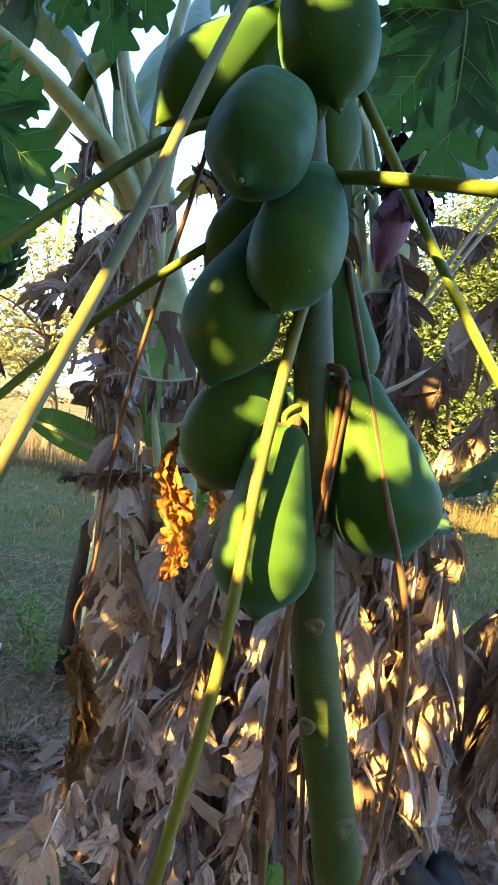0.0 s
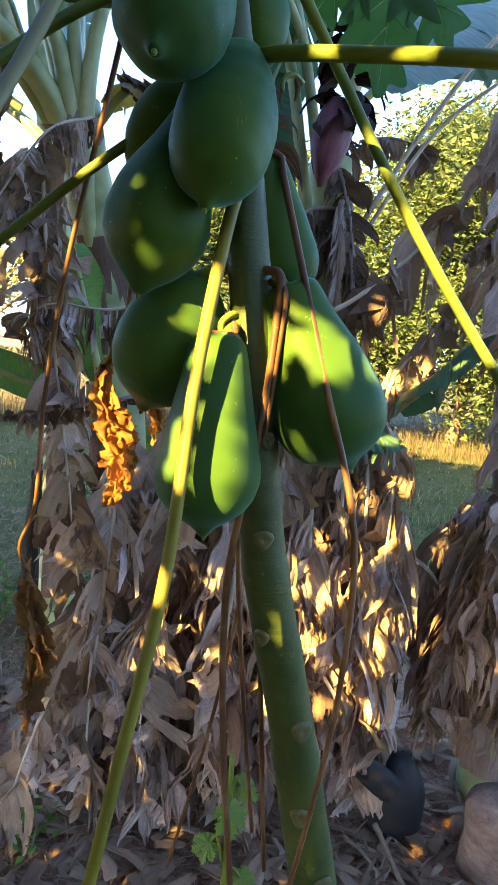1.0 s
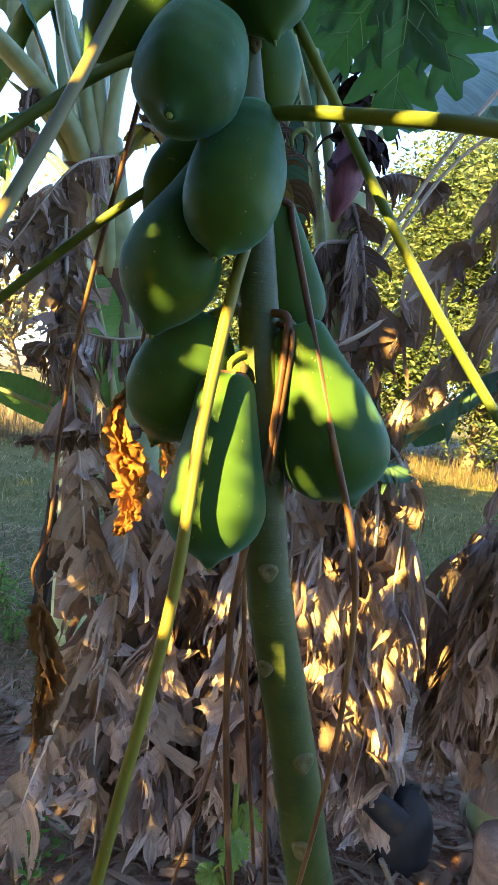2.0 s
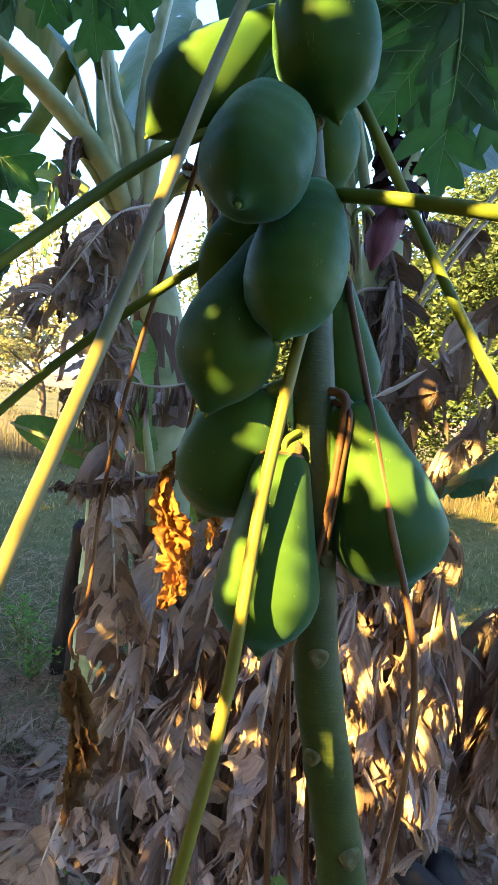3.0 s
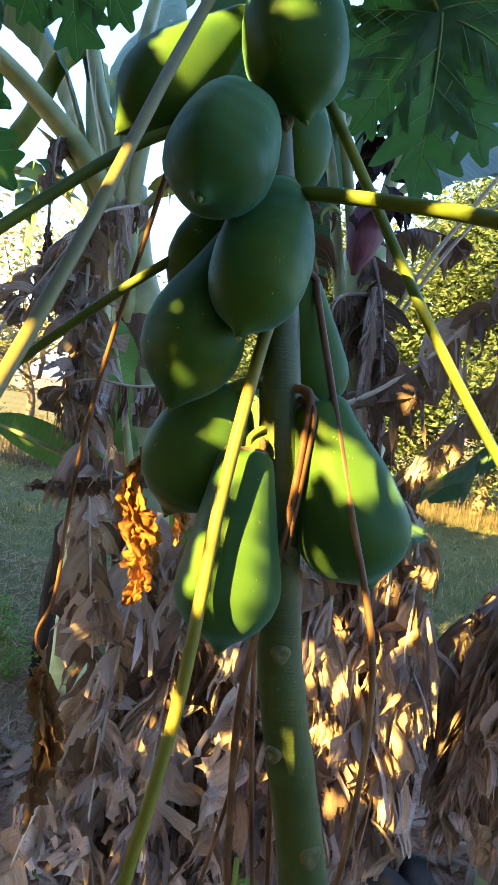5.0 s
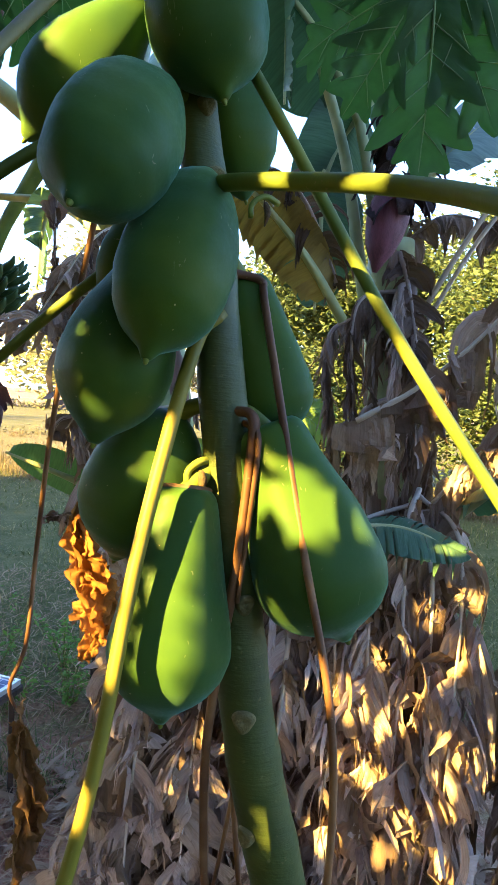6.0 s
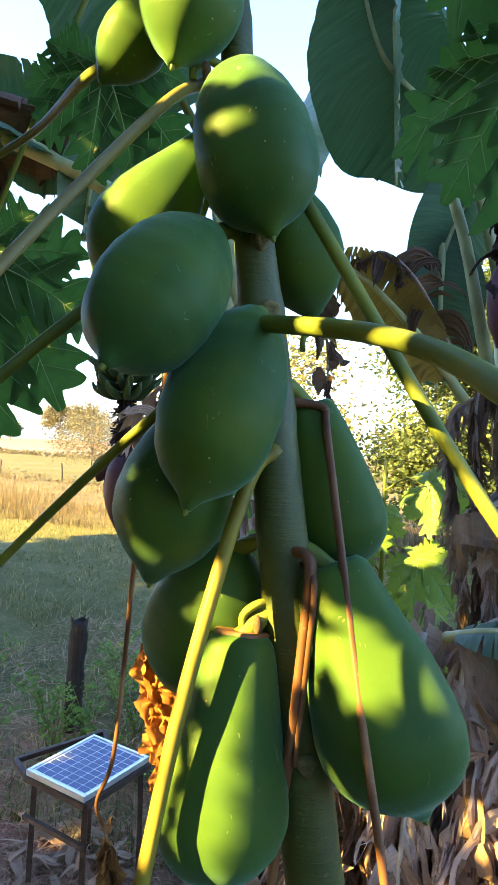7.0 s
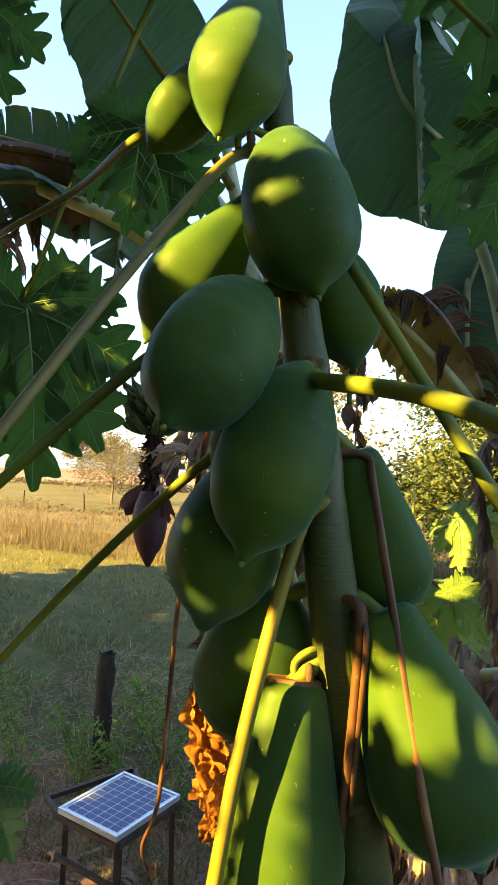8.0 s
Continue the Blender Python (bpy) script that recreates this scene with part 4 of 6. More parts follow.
def flag_leaf(plant, line, size, materials, seed, step=0.060, sides=(1, 1), gravity=0.45, rib=0.011, label="", forward=0.5, start=0.0, hang=0.3, wide=(0.6, 1.15)):
    """A dead banana leaf whose blade hangs from its pale midrib in broad separate pieces."""
    rng = random.Random(seed)
    base = Vector(plant.location)
    pts = [p - base for p in curve(line, 40)]
    total = sum((pts[i + 1] - pts[i]).length for i in range(40))
    mid = Shape()
    mid.tube(pts, [rib * (1 - 0.75 * i / 40) for i in range(41)], 7, 0.7)
    leaf = part("dead_leaf", mid, MIDRIB, plant, label)
    for side, chance in zip((-1, 1), sides):
        u = start + rng.uniform(0, 0.03)
        while u < 1.0:
            i = min(39, int(u * 40))
            a = (pts[i + 1] - pts[i]).normalized()
            lat = a.cross(Vector((rng.uniform(-0.4, 0.4), -1, 0.1))).normalized() * side
            if abs(a.z) < 0.75 and lat.z > 0:
                lat = -lat * 0.6
            width = size * rng.uniform(*wide) * rng.choice((0.14, 0.32, 0.50, 0.66, 0.82))
            if rng.random() < chance:
                out = lat * rng.uniform(0.6, 1.2) + Vector((0, -1, 0)) * rng.uniform(-0.4, 1.2) * forward - Vector((0, 0, hang * rng.uniform(-0.4, 2.2)))
                s = flag(pts[i], a, out, size * rng.uniform(0.75, 1.6), width, rng, gravity * rng.uniform(0.6, 1.6), rng.uniform(-0.9, 0.9), rng.uniform(-1.1, 1.1))
                part("leaf_strip", s, rng.choice(materials), leaf, smooth=False)
            u += max(width * 0.85, step * 0.55) / total * rng.uniform(0.8, 1.3)
    return leaf


def banana_blade(plant, line, half, material, seed, tear=0.3, fold=0.35, label="", rib_material=None, roll=0.0, ends=(0.12, 0.98)):
    """A living banana leaf: a broad ribbed blade, torn along its veins, on a stout midrib."""
    rng = random.Random(seed)
    base = Vector(plant.location)
    n = 60
    pts = [p - base for p in curve(line, n)]
    s, mid = Shape(), Shape()
    for side in (-1, 1):
        rows = []
        for i in range(int(ends[0] * n), int(ends[1] * n) + 1):
            u = (i / n - ends[0]) / (ends[1] - ends[0])
            a = (pts[min(n, i + 1)] - pts[max(0, i - 1)]).normalized()
            lat = a.cross(Vector((0, 0, 1)))
            lat = (Matrix.Rotation(roll, 3, a) @ (lat.normalized() if lat.length > 0.1 else Vector((1, 0, 0)))) * side
            nor = lat.cross(a).normalized() * side
            w = half * math.sin(math.pi * min(1.0, 0.06 + 0.93 * u)) ** 0.55
            row = []
            for q in range(8):
                x = q / 7
                sag = -fold * w * x * x
                ripple = 0.018 * half * math.sin(i * 2.3) * x
                p = pts[i] + lat * (w * x * (1 - 0.12 * fold * x)) + nor * (ripple + 0.02 * x) + Vector((0, 0, sag)) + a * (0.25 * w * x)
                row.append(p + wob(p, 5, min(0.025, 0.12 * half), seed))
            rows.append(row)
            if rng.random() < tear * 0.28 and len(rows) > 2:
                s.grid(rows, v=((i - len(rows) + 1) / n, i / n))
                jump = [Vector(p) + Vector((0, 0, -0.05 * rng.random())) * (q / 7) ** 2 + wob(p, 3, 0.03 * q / 7, i) for q, p in enumerate(rows[-1])]
                rows = [jump]
        if len(rows) > 1:
            s.grid(rows, v=(ends[1] - (len(rows) - 1) / n, ends[1]))
    leaf = part("leaf", s, material, plant, label)
    mid.tube([p + Vector((0, 0, -0.006)) for p in pts], [0.017 * (1 - 0.75 * i / n) for i in range(n + 1)], 8)
    part("midrib", mid, rib_material or BANANA_STEM, leaf)
    return leaf


def pseudostem(plant, line, r0, r1, seed):
    """Overlapping leaf sheaths wrapped round each other."""
    rng = random.Random(seed)
    base = Vector(plant.location)
    s = Shape()
    pts = [p - base for p in curve(line, 30)]
    s.tube(pts, taper(r0, r1, 30), 20)
    s.v = [tuple(Vector(p) + wob(p, 6, 0.012, seed)) for p in s.v]
    stem = part("pseudostem", s, BANANA_STEM, plant, "layered green and grey sheaths")
    for k in range(7):
        i0 = rng.randrange(2, 20)
        a = rng.uniform(0, 6.28)
        rows = []
        for i in range(i0, min(31, i0 + rng.randrange(6, 12))):
            r = (r0 + (r1 - r0) * i / 30) * 1.06
            rows.append([pts[i] + Vector((math.cos(a + q * 0.28) * r, math.sin(a + q * 0.28) * r, 0)) + wob(pts[i] + Vector((q, 0, 0)), 3, 0.012, seed + k) for q in range(-4, 5)])
        t = Shape()
        t.grid(rows)
        part("dry_sheath", t, rng.choice((DRY_GREY, DRY_DARK)), stem)
    return stem


def flower_bud(plant, top, bottom, r, material, seed, label):
    """A hanging banana flower: a pointed bud of overlapping bracts."""
    base = Vector(plant.location)
    a, b = Vector(top) - base, Vector(bottom) - base
    d = (b - a).normalized()
    x = d.cross(Vector((0, 1, 0.2))).normalized()
    y = x.cross(d)
    root = None
    for k in range(7):
        ang = k * 2.4
        u0, u1 = 0.0 + 0.03 * k, 0.80 + 0.03 * k
        rows = []
        for i in range(13):
            t = i / 12
            u = u0 + (u1 - u0) * t
            rad = r * (1.02 - 0.012 * k) * max(0.02, math.sin(math.pi * min(1, 0.16 + 0.86 * u))) ** 0.72
            half = 1.25 * (1 - 0.75 * t**3)
            rows.append([a + d * ((b - a).length * u) + (x * math.cos(ang + half * q / 3) + y * math.sin(ang + half * q / 3)) * rad * (1.0 + 0.05 * (1 - abs(q / 3))) for q in range(-3, 4)])
        s = Shape()
        s.grid(rows)
        s.v = [tuple(Vector(p) + wob(p, 12, 0.004, seed + k)) for p in s.v]
        if root is None:
            root = part("flower_bud", s, material, plant, label)
        else:
            part("bract", s, material, root)
    core = Shape()
    core.tube(curve([a + (b - a) * u for u in (0, 0.3, 0.6, 0.99)], 12), [max(0.003, r * 0.93 * math.sin(math.pi * min(1, 0.18 + 0.8 * i / 12)) ** 0.75) for i in range(13)], 14)
    part("bud_core", core, material, root)
    return root


def banana_plant(place, label):
    return thing("banana_plant", place, label, "banana plant", "banana clump behind the papaya")


# plant with the pale crown of leaf stalks
one = banana_plant((-0.18, 2.28, 0), "banana plant skirted with torn dry grey leaves")
pseudostem(one, [(-0.18, 2.28, -0.05), (-0.22, 2.26, 0.8), (-0.30, 2.22, 1.7), (-0.40, 2.22, 2.15), (-0.45, 2.22, 2.40)], 0.115, 0.070, 1)
for line, r0, r1 in (
    ([(-0.40, 2.20, 2.10), (-0.52, 2.14, 2.39), (-0.75, 2.10, 2.62), (-1.02, 2.05, 2.80), (-1.35, 2.0, 2.95)], 0.062, 0.030),
    ([(-0.42, 2.22, 2.10), (-0.50, 2.22, 2.45), (-0.60, 2.22, 2.78), (-0.70, 2.25, 3.15)], 0.060, 0.028),
    ([(-0.40, 2.20, 2.05), (-0.44, 2.18, 2.40), (-0.46, 2.2, 2.75), (-0.42, 2.25, 3.15)], 0.058, 0.028),
    ([(-0.37, 2.18, 1.95), (-0.40, 2.14, 2.25), (-0.385, 2.12, 2.55), (-0.30, 2.10, 2.90)], 0.052, 0.026),
    ([(-0.43, 2.24, 2.05), (-0.58, 2.30, 2.30), (-0.80, 2.40, 2.45), (-1.1, 2.5, 2.5)], 0.036, 0.020),
):
    s = Shape()
    s.tube(rel(curve(line, 20), one.location), taper(r0, r1, 20), 10, 0.75, groove=0.35)
    part("leaf_stalk", s, BANANA_STEM, one)
banana_blade(one, [(-1.02, 2.05, 2.80), (-1.35, 2.0, 2.98), (-1.75, 1.95, 2.95), (-2.1, 1.9, 2.6)], 0.24, LEAF_BANANA, 2)
banana_blade(one, [(-0.60, 2.1, 2.90), (-0.72, 2.05, 3.12), (-0.88, 2.0, 3.36), (-1.06, 1.98, 3.62), (-1.2, 1.95, 3.85)], 0.27, LEAF_BANANA, 3, 0.12, 0.3, "broad green leaf half in sun", PETIOLE_YELLOW, 1.35)
banana_blade(one, [(-0.80, 2.16, 3.02), (-1.10, 2.12, 3.06), (-1.42, 2.10, 3.17), (-1.78, 2.08, 3.30)], 0.24, LEAF_BANANA, 5, 0.7, 0.4, "drooping torn leaf with brown edges", None, 1.25)
banana_blade(one, [(-0.86, 2.07, 2.93), (-1.18, 2.05, 3.03), (-1.45, 2.05, 3.12), (-1.80, 2.05, 3.22)], 0.15, DRY_DARK, 91, 0.9, 0.8, "withered brown leaf drooping over itself", DRY_DARK, 0.9)
banana_blade(one, [(-0.82, 2.18, 3.12), (-0.95, 2.13, 3.02), (-1.04, 2.11, 2.84), (-1.07, 2.10, 2.60)], 0.14, LEAF_BANANA, 92, 0.1, 0.3, "dark green hanging leaf end", None, 0.9)
banana_blade(one, [(-0.28, 2.02, 1.43), (-0.44, 1.96, 1.485), (-0.58, 1.95, 1.53), (-0.73, 1.95, 1.575)], 0.066, LEAF_FRESH, 7, 0.0, 0.05, "small fresh green leaf", None, 1.45)
banana_blade(one, [(-0.30, 2.12, 1.45), (-0.33, 2.10, 1.60), (-0.36, 2.02, 1.78), (-0.40, 2.0, 1.95)], 0.085, LEAF_FRESH, 8, 0.0, 0.2, "", None, 1.2)
dead_leaf(one, [(-1.05, 2.3, 2.95), (-1.35, 2.25, 3.12), (-1.6, 2.2, 3.0), (-1.72, 2.2, 2.7)], 0.22, DRY_DARK, 90, label="drooping withered leaf with brown edges")
for line, r0 in (([(-0.43, 2.16, 2.28), (-0.49, 2.14, 2.52), (-0.545, 2.13, 2.64), (-0.575, 2.13, 2.76)], 0.058), ([(-0.42, 2.16, 2.30), (-0.445, 2.14, 2.52), (-0.45, 2.13, 2.62), (-0.455, 2.13, 2.73)], 0.045), ([(-0.46, 2.2, 2.22), (-0.60, 2.16, 2.42), (-0.68, 2.14, 2.49), (-0.75, 2.13, 2.535)], 0.034)):
    s = Shape()
    s.tube(rel(curve(line, 14), one.location), [r0 * (1 - (i / 14) ** 1.6 * 0.92) for i in range(15)], 12, 0.7, groove=0.3)
    part("sheath_stub", s, BANANA_STEM, one, "pale pointed stub of a leaf sheath")
dead_leaf(one, [(-0.60, 2.14, 2.47), (-0.655, 2.08, 2.49), (-0.655, 2.06, 2.32), (-0.64, 2.05, 2.05), (-0.63, 2.04, 1.90)], 0.06, DRY_DARK, 108, gravity=0.9, down=1.5, spread=0.3, label="narrow brown leaf hanging from the crown")
dead_leaf(one, [(-0.45, 2.12, 2.35), (-0.44, 2.08, 2.28), (-0.42, 2.07, 2.18), (-0.39, 2.06, 2.06)], 0.09, DRY_GREY, 109, gravity=0.6, down=1.2, spread=0.5, widths=(0.03, 0.05, 0.07))
banana_blade(one, [(-0.66, 2.3, 2.40), (-0.73, 2.26, 2.43), (-0.765, 2.22, 2.35), (-0.775, 2.2, 2.12)], 0.08, LEAF_BANANA, 6, 0.5, 0.3, "grey-green hanging leaf end", None, 1.2)
flag_leaf(one, [(-0.78, 2.10, 2.02), (-0.66, 1.98, 2.06), (-0.54, 1.90, 2.06), (-0.42, 1.88, 2.04)], 0.12, (DRY_DARK, DRY_GREY), 110, 0.06, (0.9, 0.9), 0.35, 0.009, "ragged grey-brown leaf flags")
flag_leaf(one, [(-0.47, 1.90, 2.16), (-0.45, 1.88, 1.95), (-0.42, 1.87, 1.70), (-0.37, 1.87, 1.37), (-0.32, 1.87, 1.02), (-0.27, 1.88, 0.66), (-0.21, 1.88, 0.22)], 0.135, (DRY_GREY, DRY_GREY, DRY_TAN, DRY_DARK), 101, 0.055, (1, 0.9), 0.30, 0.010, "long dry grey leaf hanging with its pieces torn apart", 0.5)
flag_leaf(one, [(0.02, 1.92, 1.45), (-0.02, 1.86, 1.20), (-0.05, 1.84, 0.90), (-0.07, 1.83, 0.60), (-0.08, 1.83, 0.25)], 0.17, (DRY_GREY, DRY_TAN, DRY_DARK), 102, 0.06, gravity=0.32, label="dry leaf with broad folded pieces", forward=0.7)
flag_leaf(one, [(-0.16, 1.95, 1.35), (-0.20, 1.86, 1.15), (-0.22, 1.83, 0.85), (-0.24, 1.82, 0.50), (-0.24, 1.82, 0.20)], 0.16, (DRY_GREY, DRY_GREY, DRY_TAN), 115, 0.06, gravity=0.4, label="dry grey leaf hanging against the stem", forward=0.7)
flag_leaf(one, [(0.20, 1.98, 1.40), (0.19, 1.88, 1.15), (0.18, 1.85, 0.85), (0.16, 1.84, 0.50), (0.14, 1.84, 0.22)], 0.16, (DRY_TAN, DRY_DARK, DRY_GREY), 116, 0.06, gravity=0.4, label="dry tan leaf hanging against the stem", forward=0.6)
flag_leaf(one, [(-0.30, 1.90, 0.75), (-0.36, 1.82, 0.55), (-0.42, 1.78, 0.35), (-0.48, 1.74, 0.12)], 0.14, (DRY_GREY, DRY_GREY, DRY_TAN), 118, 0.05, gravity=0.5, label="low dry grey leaf spreading to the soil", forward=0.6)
flag_leaf(one, [(-0.12, 1.90, 1.78), (-0.26, 1.86, 1.74), (-0.42, 1.84, 1.74), (-0.50, 1.84, 1.66)], 0.085, (DRY_DARK, DRY_GREY), 103, 0.07, (1, 0.6), 0.25, 0.008, "folded dark brown leaf end")
dead_leaf(one, [(-0.05, 1.92, 1.52), (-0.25, 1.86, 1.47), (-0.42, 1.84, 1.43), (-0.56, 1.84, 1.40)], 0.05, DRY_DARK, 104, gravity=0.25)
flag_leaf(one, [(-0.36, 2.0, 2.30), (-0.46, 1.9, 2.22), (-0.58, 1.86, 2.02), (-0.66, 1.86, 1.90)], 0.10, (DRY_GREY, DRY_DARK), 105, 0.07, (0.8, 0.8), 0.3, 0.008, "ragged grey leaf remnant")
dead_leaf(one, [(-0.30, 2.15, 2.48), (-0.20, 2.12, 2.42), (-0.14, 2.10, 2.2), (-0.14, 2.1, 1.9)], 0.07, DRY_DARK, 107, gravity=0.7)
banana_blade(one, [(-0.38, 2.2, 2.35), (-0.28, 2.16, 2.45), (-0.20, 2.14, 2.38), (-0.16, 2.12, 2.22)], 0.10, LEAF_FADED, 9, 0.2, 0.6, "yellow withering leaf")

# plant with the dark flower
two = banana_plant((0.62, 2.38, 0), "banana plant with a dark drooping flower and dead leaves")
pseudostem(two, [(0.62, 2.38, -0.05), (0.58, 2.36, 0.8), (0.50, 2.33, 1.6), (0.44, 2.32, 2.0), (0.42, 2.34, 2.35)], 0.12, 0.075, 2)
for line, r0, r1 in (
    ([(0.44, 2.28, 1.85), (0.36, 2.22, 2.05), (0.30, 2.20, 2.30), (0.23, 2.20, 2.60), (0.10, 2.2, 2.95)], 0.030, 0.018),
    ([(0.46, 2.30, 1.95), (0.62, 2.20, 2.30), (0.85, 2.10, 2.68), (1.1, 2.0, 2.95)], 0.014, 0.008),
    ([(0.46, 2.30, 1.90), (0.70, 2.20, 2.38), (0.90, 2.12, 2.58), (1.2, 2.0, 2.78)], 0.012, 0.007),
    ([(0.42, 2.34, 2.1), (0.48, 2.42, 2.6), (0.60, 2.5, 3.0), (0.75, 2.6, 3.4)], 0.034, 0.02),
    ([(0.42, 2.34, 2.1), (0.32, 2.36, 2.6), (0.20, 2.38, 3.0), (0.05, 2.4, 3.4)], 0.034, 0.02),
):
    s = Shape()
    s.tube(rel(curve(line, 20), two.location), taper(r0, r1, 20), 10, 0.75, groove=0.3)
    part("leaf_stalk", s, MIDRIB if r1 < 0.016 else BANANA_STEM, two)
s = Shape()
s.tube(rel(curve([(0.44, 2.38, 2.35), (0.50, 2.36, 2.78), (0.46, 2.20, 2.84), (0.42, 2.13, 2.66)], 16), two.location), taper(0.028, 0.02, 16), 10)
part("flower_stalk", s, BANANA_STEM, two)
flower_bud(two, (0.395, 2.12, 2.47), (0.355, 2.11, 2.20), 0.060, BRACT, 3, "purple banana flower bud")
rng = random.Random(77)
for k in range(40):
    a = rng.uniform(0, 6.28)
    z = rng.uniform(2.40, 2.72)
    c = Vector((0.405 + 0.05 * (z - 2.4), 2.13, z)) - Vector(two.location)
    s = Shape()
    o = Vector((math.cos(a), math.sin(a), rng.uniform(-0.5, 0.4)))
    strip(s, c + o * 0.03, Vector((-math.sin(a), math.cos(a), 0)), o, rng.uniform(0.09, 0.16), rng.uniform(0.05, 0.09), rng, 0.6, rng.uniform(0.8, 1.8))
    part("withered_bract", s, BRACT_DARK, two)
banana_blade(two, [(0.44, 2.44, 2.95), (0.32, 2.42, 2.86), (0.20, 2.39, 2.66), (0.13, 2.37, 2.36)], 0.15, LEAF_BANANA, 14, 0.15, 0.1, "dark green leaf hanging behind the flower", None, 1.4)
banana_blade(two, [(0.55, 2.4, 2.70), (0.80, 2.55, 2.95), (1.05, 2.65, 3.05), (1.4, 2.7, 2.9)], 0.32, LEAF_UNDER_SKY, 12, 0.5, 0.7, "large torn green leaf", None, 0.5)
banana_blade(two, [(0.46, 2.42, 2.52), (0.66, 2.42, 2.74), (0.90, 2.44, 2.94), (1.2, 2.46, 3.12), (1.5, 2.5, 3.2)], 0.26, LEAF_UNDER_SKY, 13, 0.5, 0.3, "broad bluish green leaf catching skylight", None, 0.75)
banana_blade(two, [(0.28, 2.36, 2.75), (0.12, 2.30, 3.0), (-0.05, 2.22, 3.2), (-0.15, 2.15, 3.6)], 0.26, LEAF_BANANA, 14, 0.15, 0.5, "tall broad green leaf", None, 0.9)
banana_blade(two, [(0.05, 2.25, 3.75), (0.0, 2.22, 3.4), (0.02, 2.2, 3.0), (0.03, 2.2, 2.74)], 0.27, LEAF_BANANA, 15, 0.2, 0.1, "", None, 1.5, (0.02, 0.98))
banana_blade(two, [(0.16, 2.42, 2.68), (0.17, 2.37, 2.52), (0.175, 2.34, 2.33), (0.175, 2.31, 2.10)], 0.14, LEAF_BANANA, 16, 0.0, 0.2, "rounded dark green hanging leaf", None, 0.15, (0.02, 0.98))
banana_blade(two, [(0.27, 2.12, 2.06), (0.15, 2.02, 2.22), (0.0, 2.0, 2.38), (-0.12, 2.0, 2.46)], 0.105, LEAF_FADED, 17, 1.6, 0.25, "torn yellow and brown withering leaf", None, 1.15)
dead_leaf(two, [(0.24, 2.08, 2.16), (0.14, 2.0, 2.36), (0.04, 2.0, 2.46), (-0.04, 2.0, 2.44)], 0.12, DRY_DARK, 117, gravity=0.7, widths=(0.02, 0.03, 0.05))
banana_blade(two, [(0.26, 1.98, 1.40), (0.38, 1.88, 1.46), (0.50, 1.84, 1.47), (0.66, 1.84, 1.41)], 0.085, LEAF_BANANA, 18, 0.8, 0.5, "young torn green leaf", None, 0.5)
for k, (x, z, fall) in enumerate(((0.24, 2.02, 0.55), (0.31, 2.10, 0.75), (0.38, 2.0, 0.6), (0.44, 2.12, 0.8), (0.50, 2.0, 0.65), (0.57, 1.95, 0.6), (0.35, 1.75, 0.5), (0.47, 1.70, 0.5), (0.28, 1.70, 0.45))):
    y = 2.14 + 0.03 * (k % 3)
    dead_leaf(two, [(0.46, 2.26, z + 0.08), (x, y, z), (x + 0.02, y - 0.02, z - fall * 0.5), (x + 0.05 - 0.03 * (k % 3), y - 0.02, z - fall)], 0.12, (DRY_GREY, DRY_DARK, DRY_TAN)[k % 3], 140 + k, gravity=0.5, widths=(0.008, 0.013, 0.02, 0.03), down=1.3, spread=0.5)
banana_blade(two, [(0.66, 2.15, 1.45), (0.74, 1.95, 1.60), (0.86, 1.88, 1.75), (1.0, 1.85, 1.85)], 0.12, LEAF_BANANA, 19, 0.4, 0.8)
flag_leaf(two, [(0.33, 1.92, 1.75), (0.48, 1.90, 1.85), (0.63, 1.90, 1.99), (0.83, 1.90, 2.24), (1.0, 1.9, 2.45)], 0.155, (DRY_TAN, DRY_GREY, DRY_DARK), 111, 0.065, (0.9, 1), 0.7, 0.014, "dead tan leaf along a slanting pale midrib", 0.4, hang=1.0, wide=(0.7, 1.4))
flag_leaf(two, [(0.58, 2.02, 1.52), (0.68, 2.0, 1.66), (0.77, 2.0, 1.79), (0.91, 2.0, 2.01), (1.05, 2.0, 2.2)], 0.12, (DRY_GREY, DRY_TAN), 112, 0.06, (0.8, 1), 0.7, 0.010, "dead grey leaf along a slanting pale midrib", 0.4, hang=1.0)
for k, (x, high, low) in enumerate(((0.32, 1.40, 0.55), (0.42, 1.28, 0.42), (0.50, 1.44, 0.50), (0.58, 1.32, 0.42), (0.65, 1.42, 0.50))):
    flag_leaf(two, [(0.56, 2.16, high + 0.10), (x, 1.92, high), (x + 0.01, 1.86, (high + low) / 2), (x + 0.02 * (k % 2), 1.84, low)], 0.16, ((DRY_TAN, DRY_GREY, DRY_TAN), (DRY_TAN, DRY_DARK, DRY_GREY))[k % 2], 151 + k, 0.065, (0.9, 0.9), 0.5, 0.010, "dry tan leaf in broad curled pieces", 0.8, 0.12, 0.6)
dead_leaf(two, [(0.46, 2.40, 2.35), (0.57, 2.35, 2.44), (0.70, 2.32, 2.43), (0.78, 2.30, 2.36)], 0.13, DRY_DARK, 113, gravity=0.5)
dead_leaf(two, [(0.44, 2.26, 2.30), (0.47, 2.22, 2.20), (0.50, 2.18, 2.05), (0.52, 2.15, 1.88)], 0.11, DRY_DARK, 114, gravity=0.4)

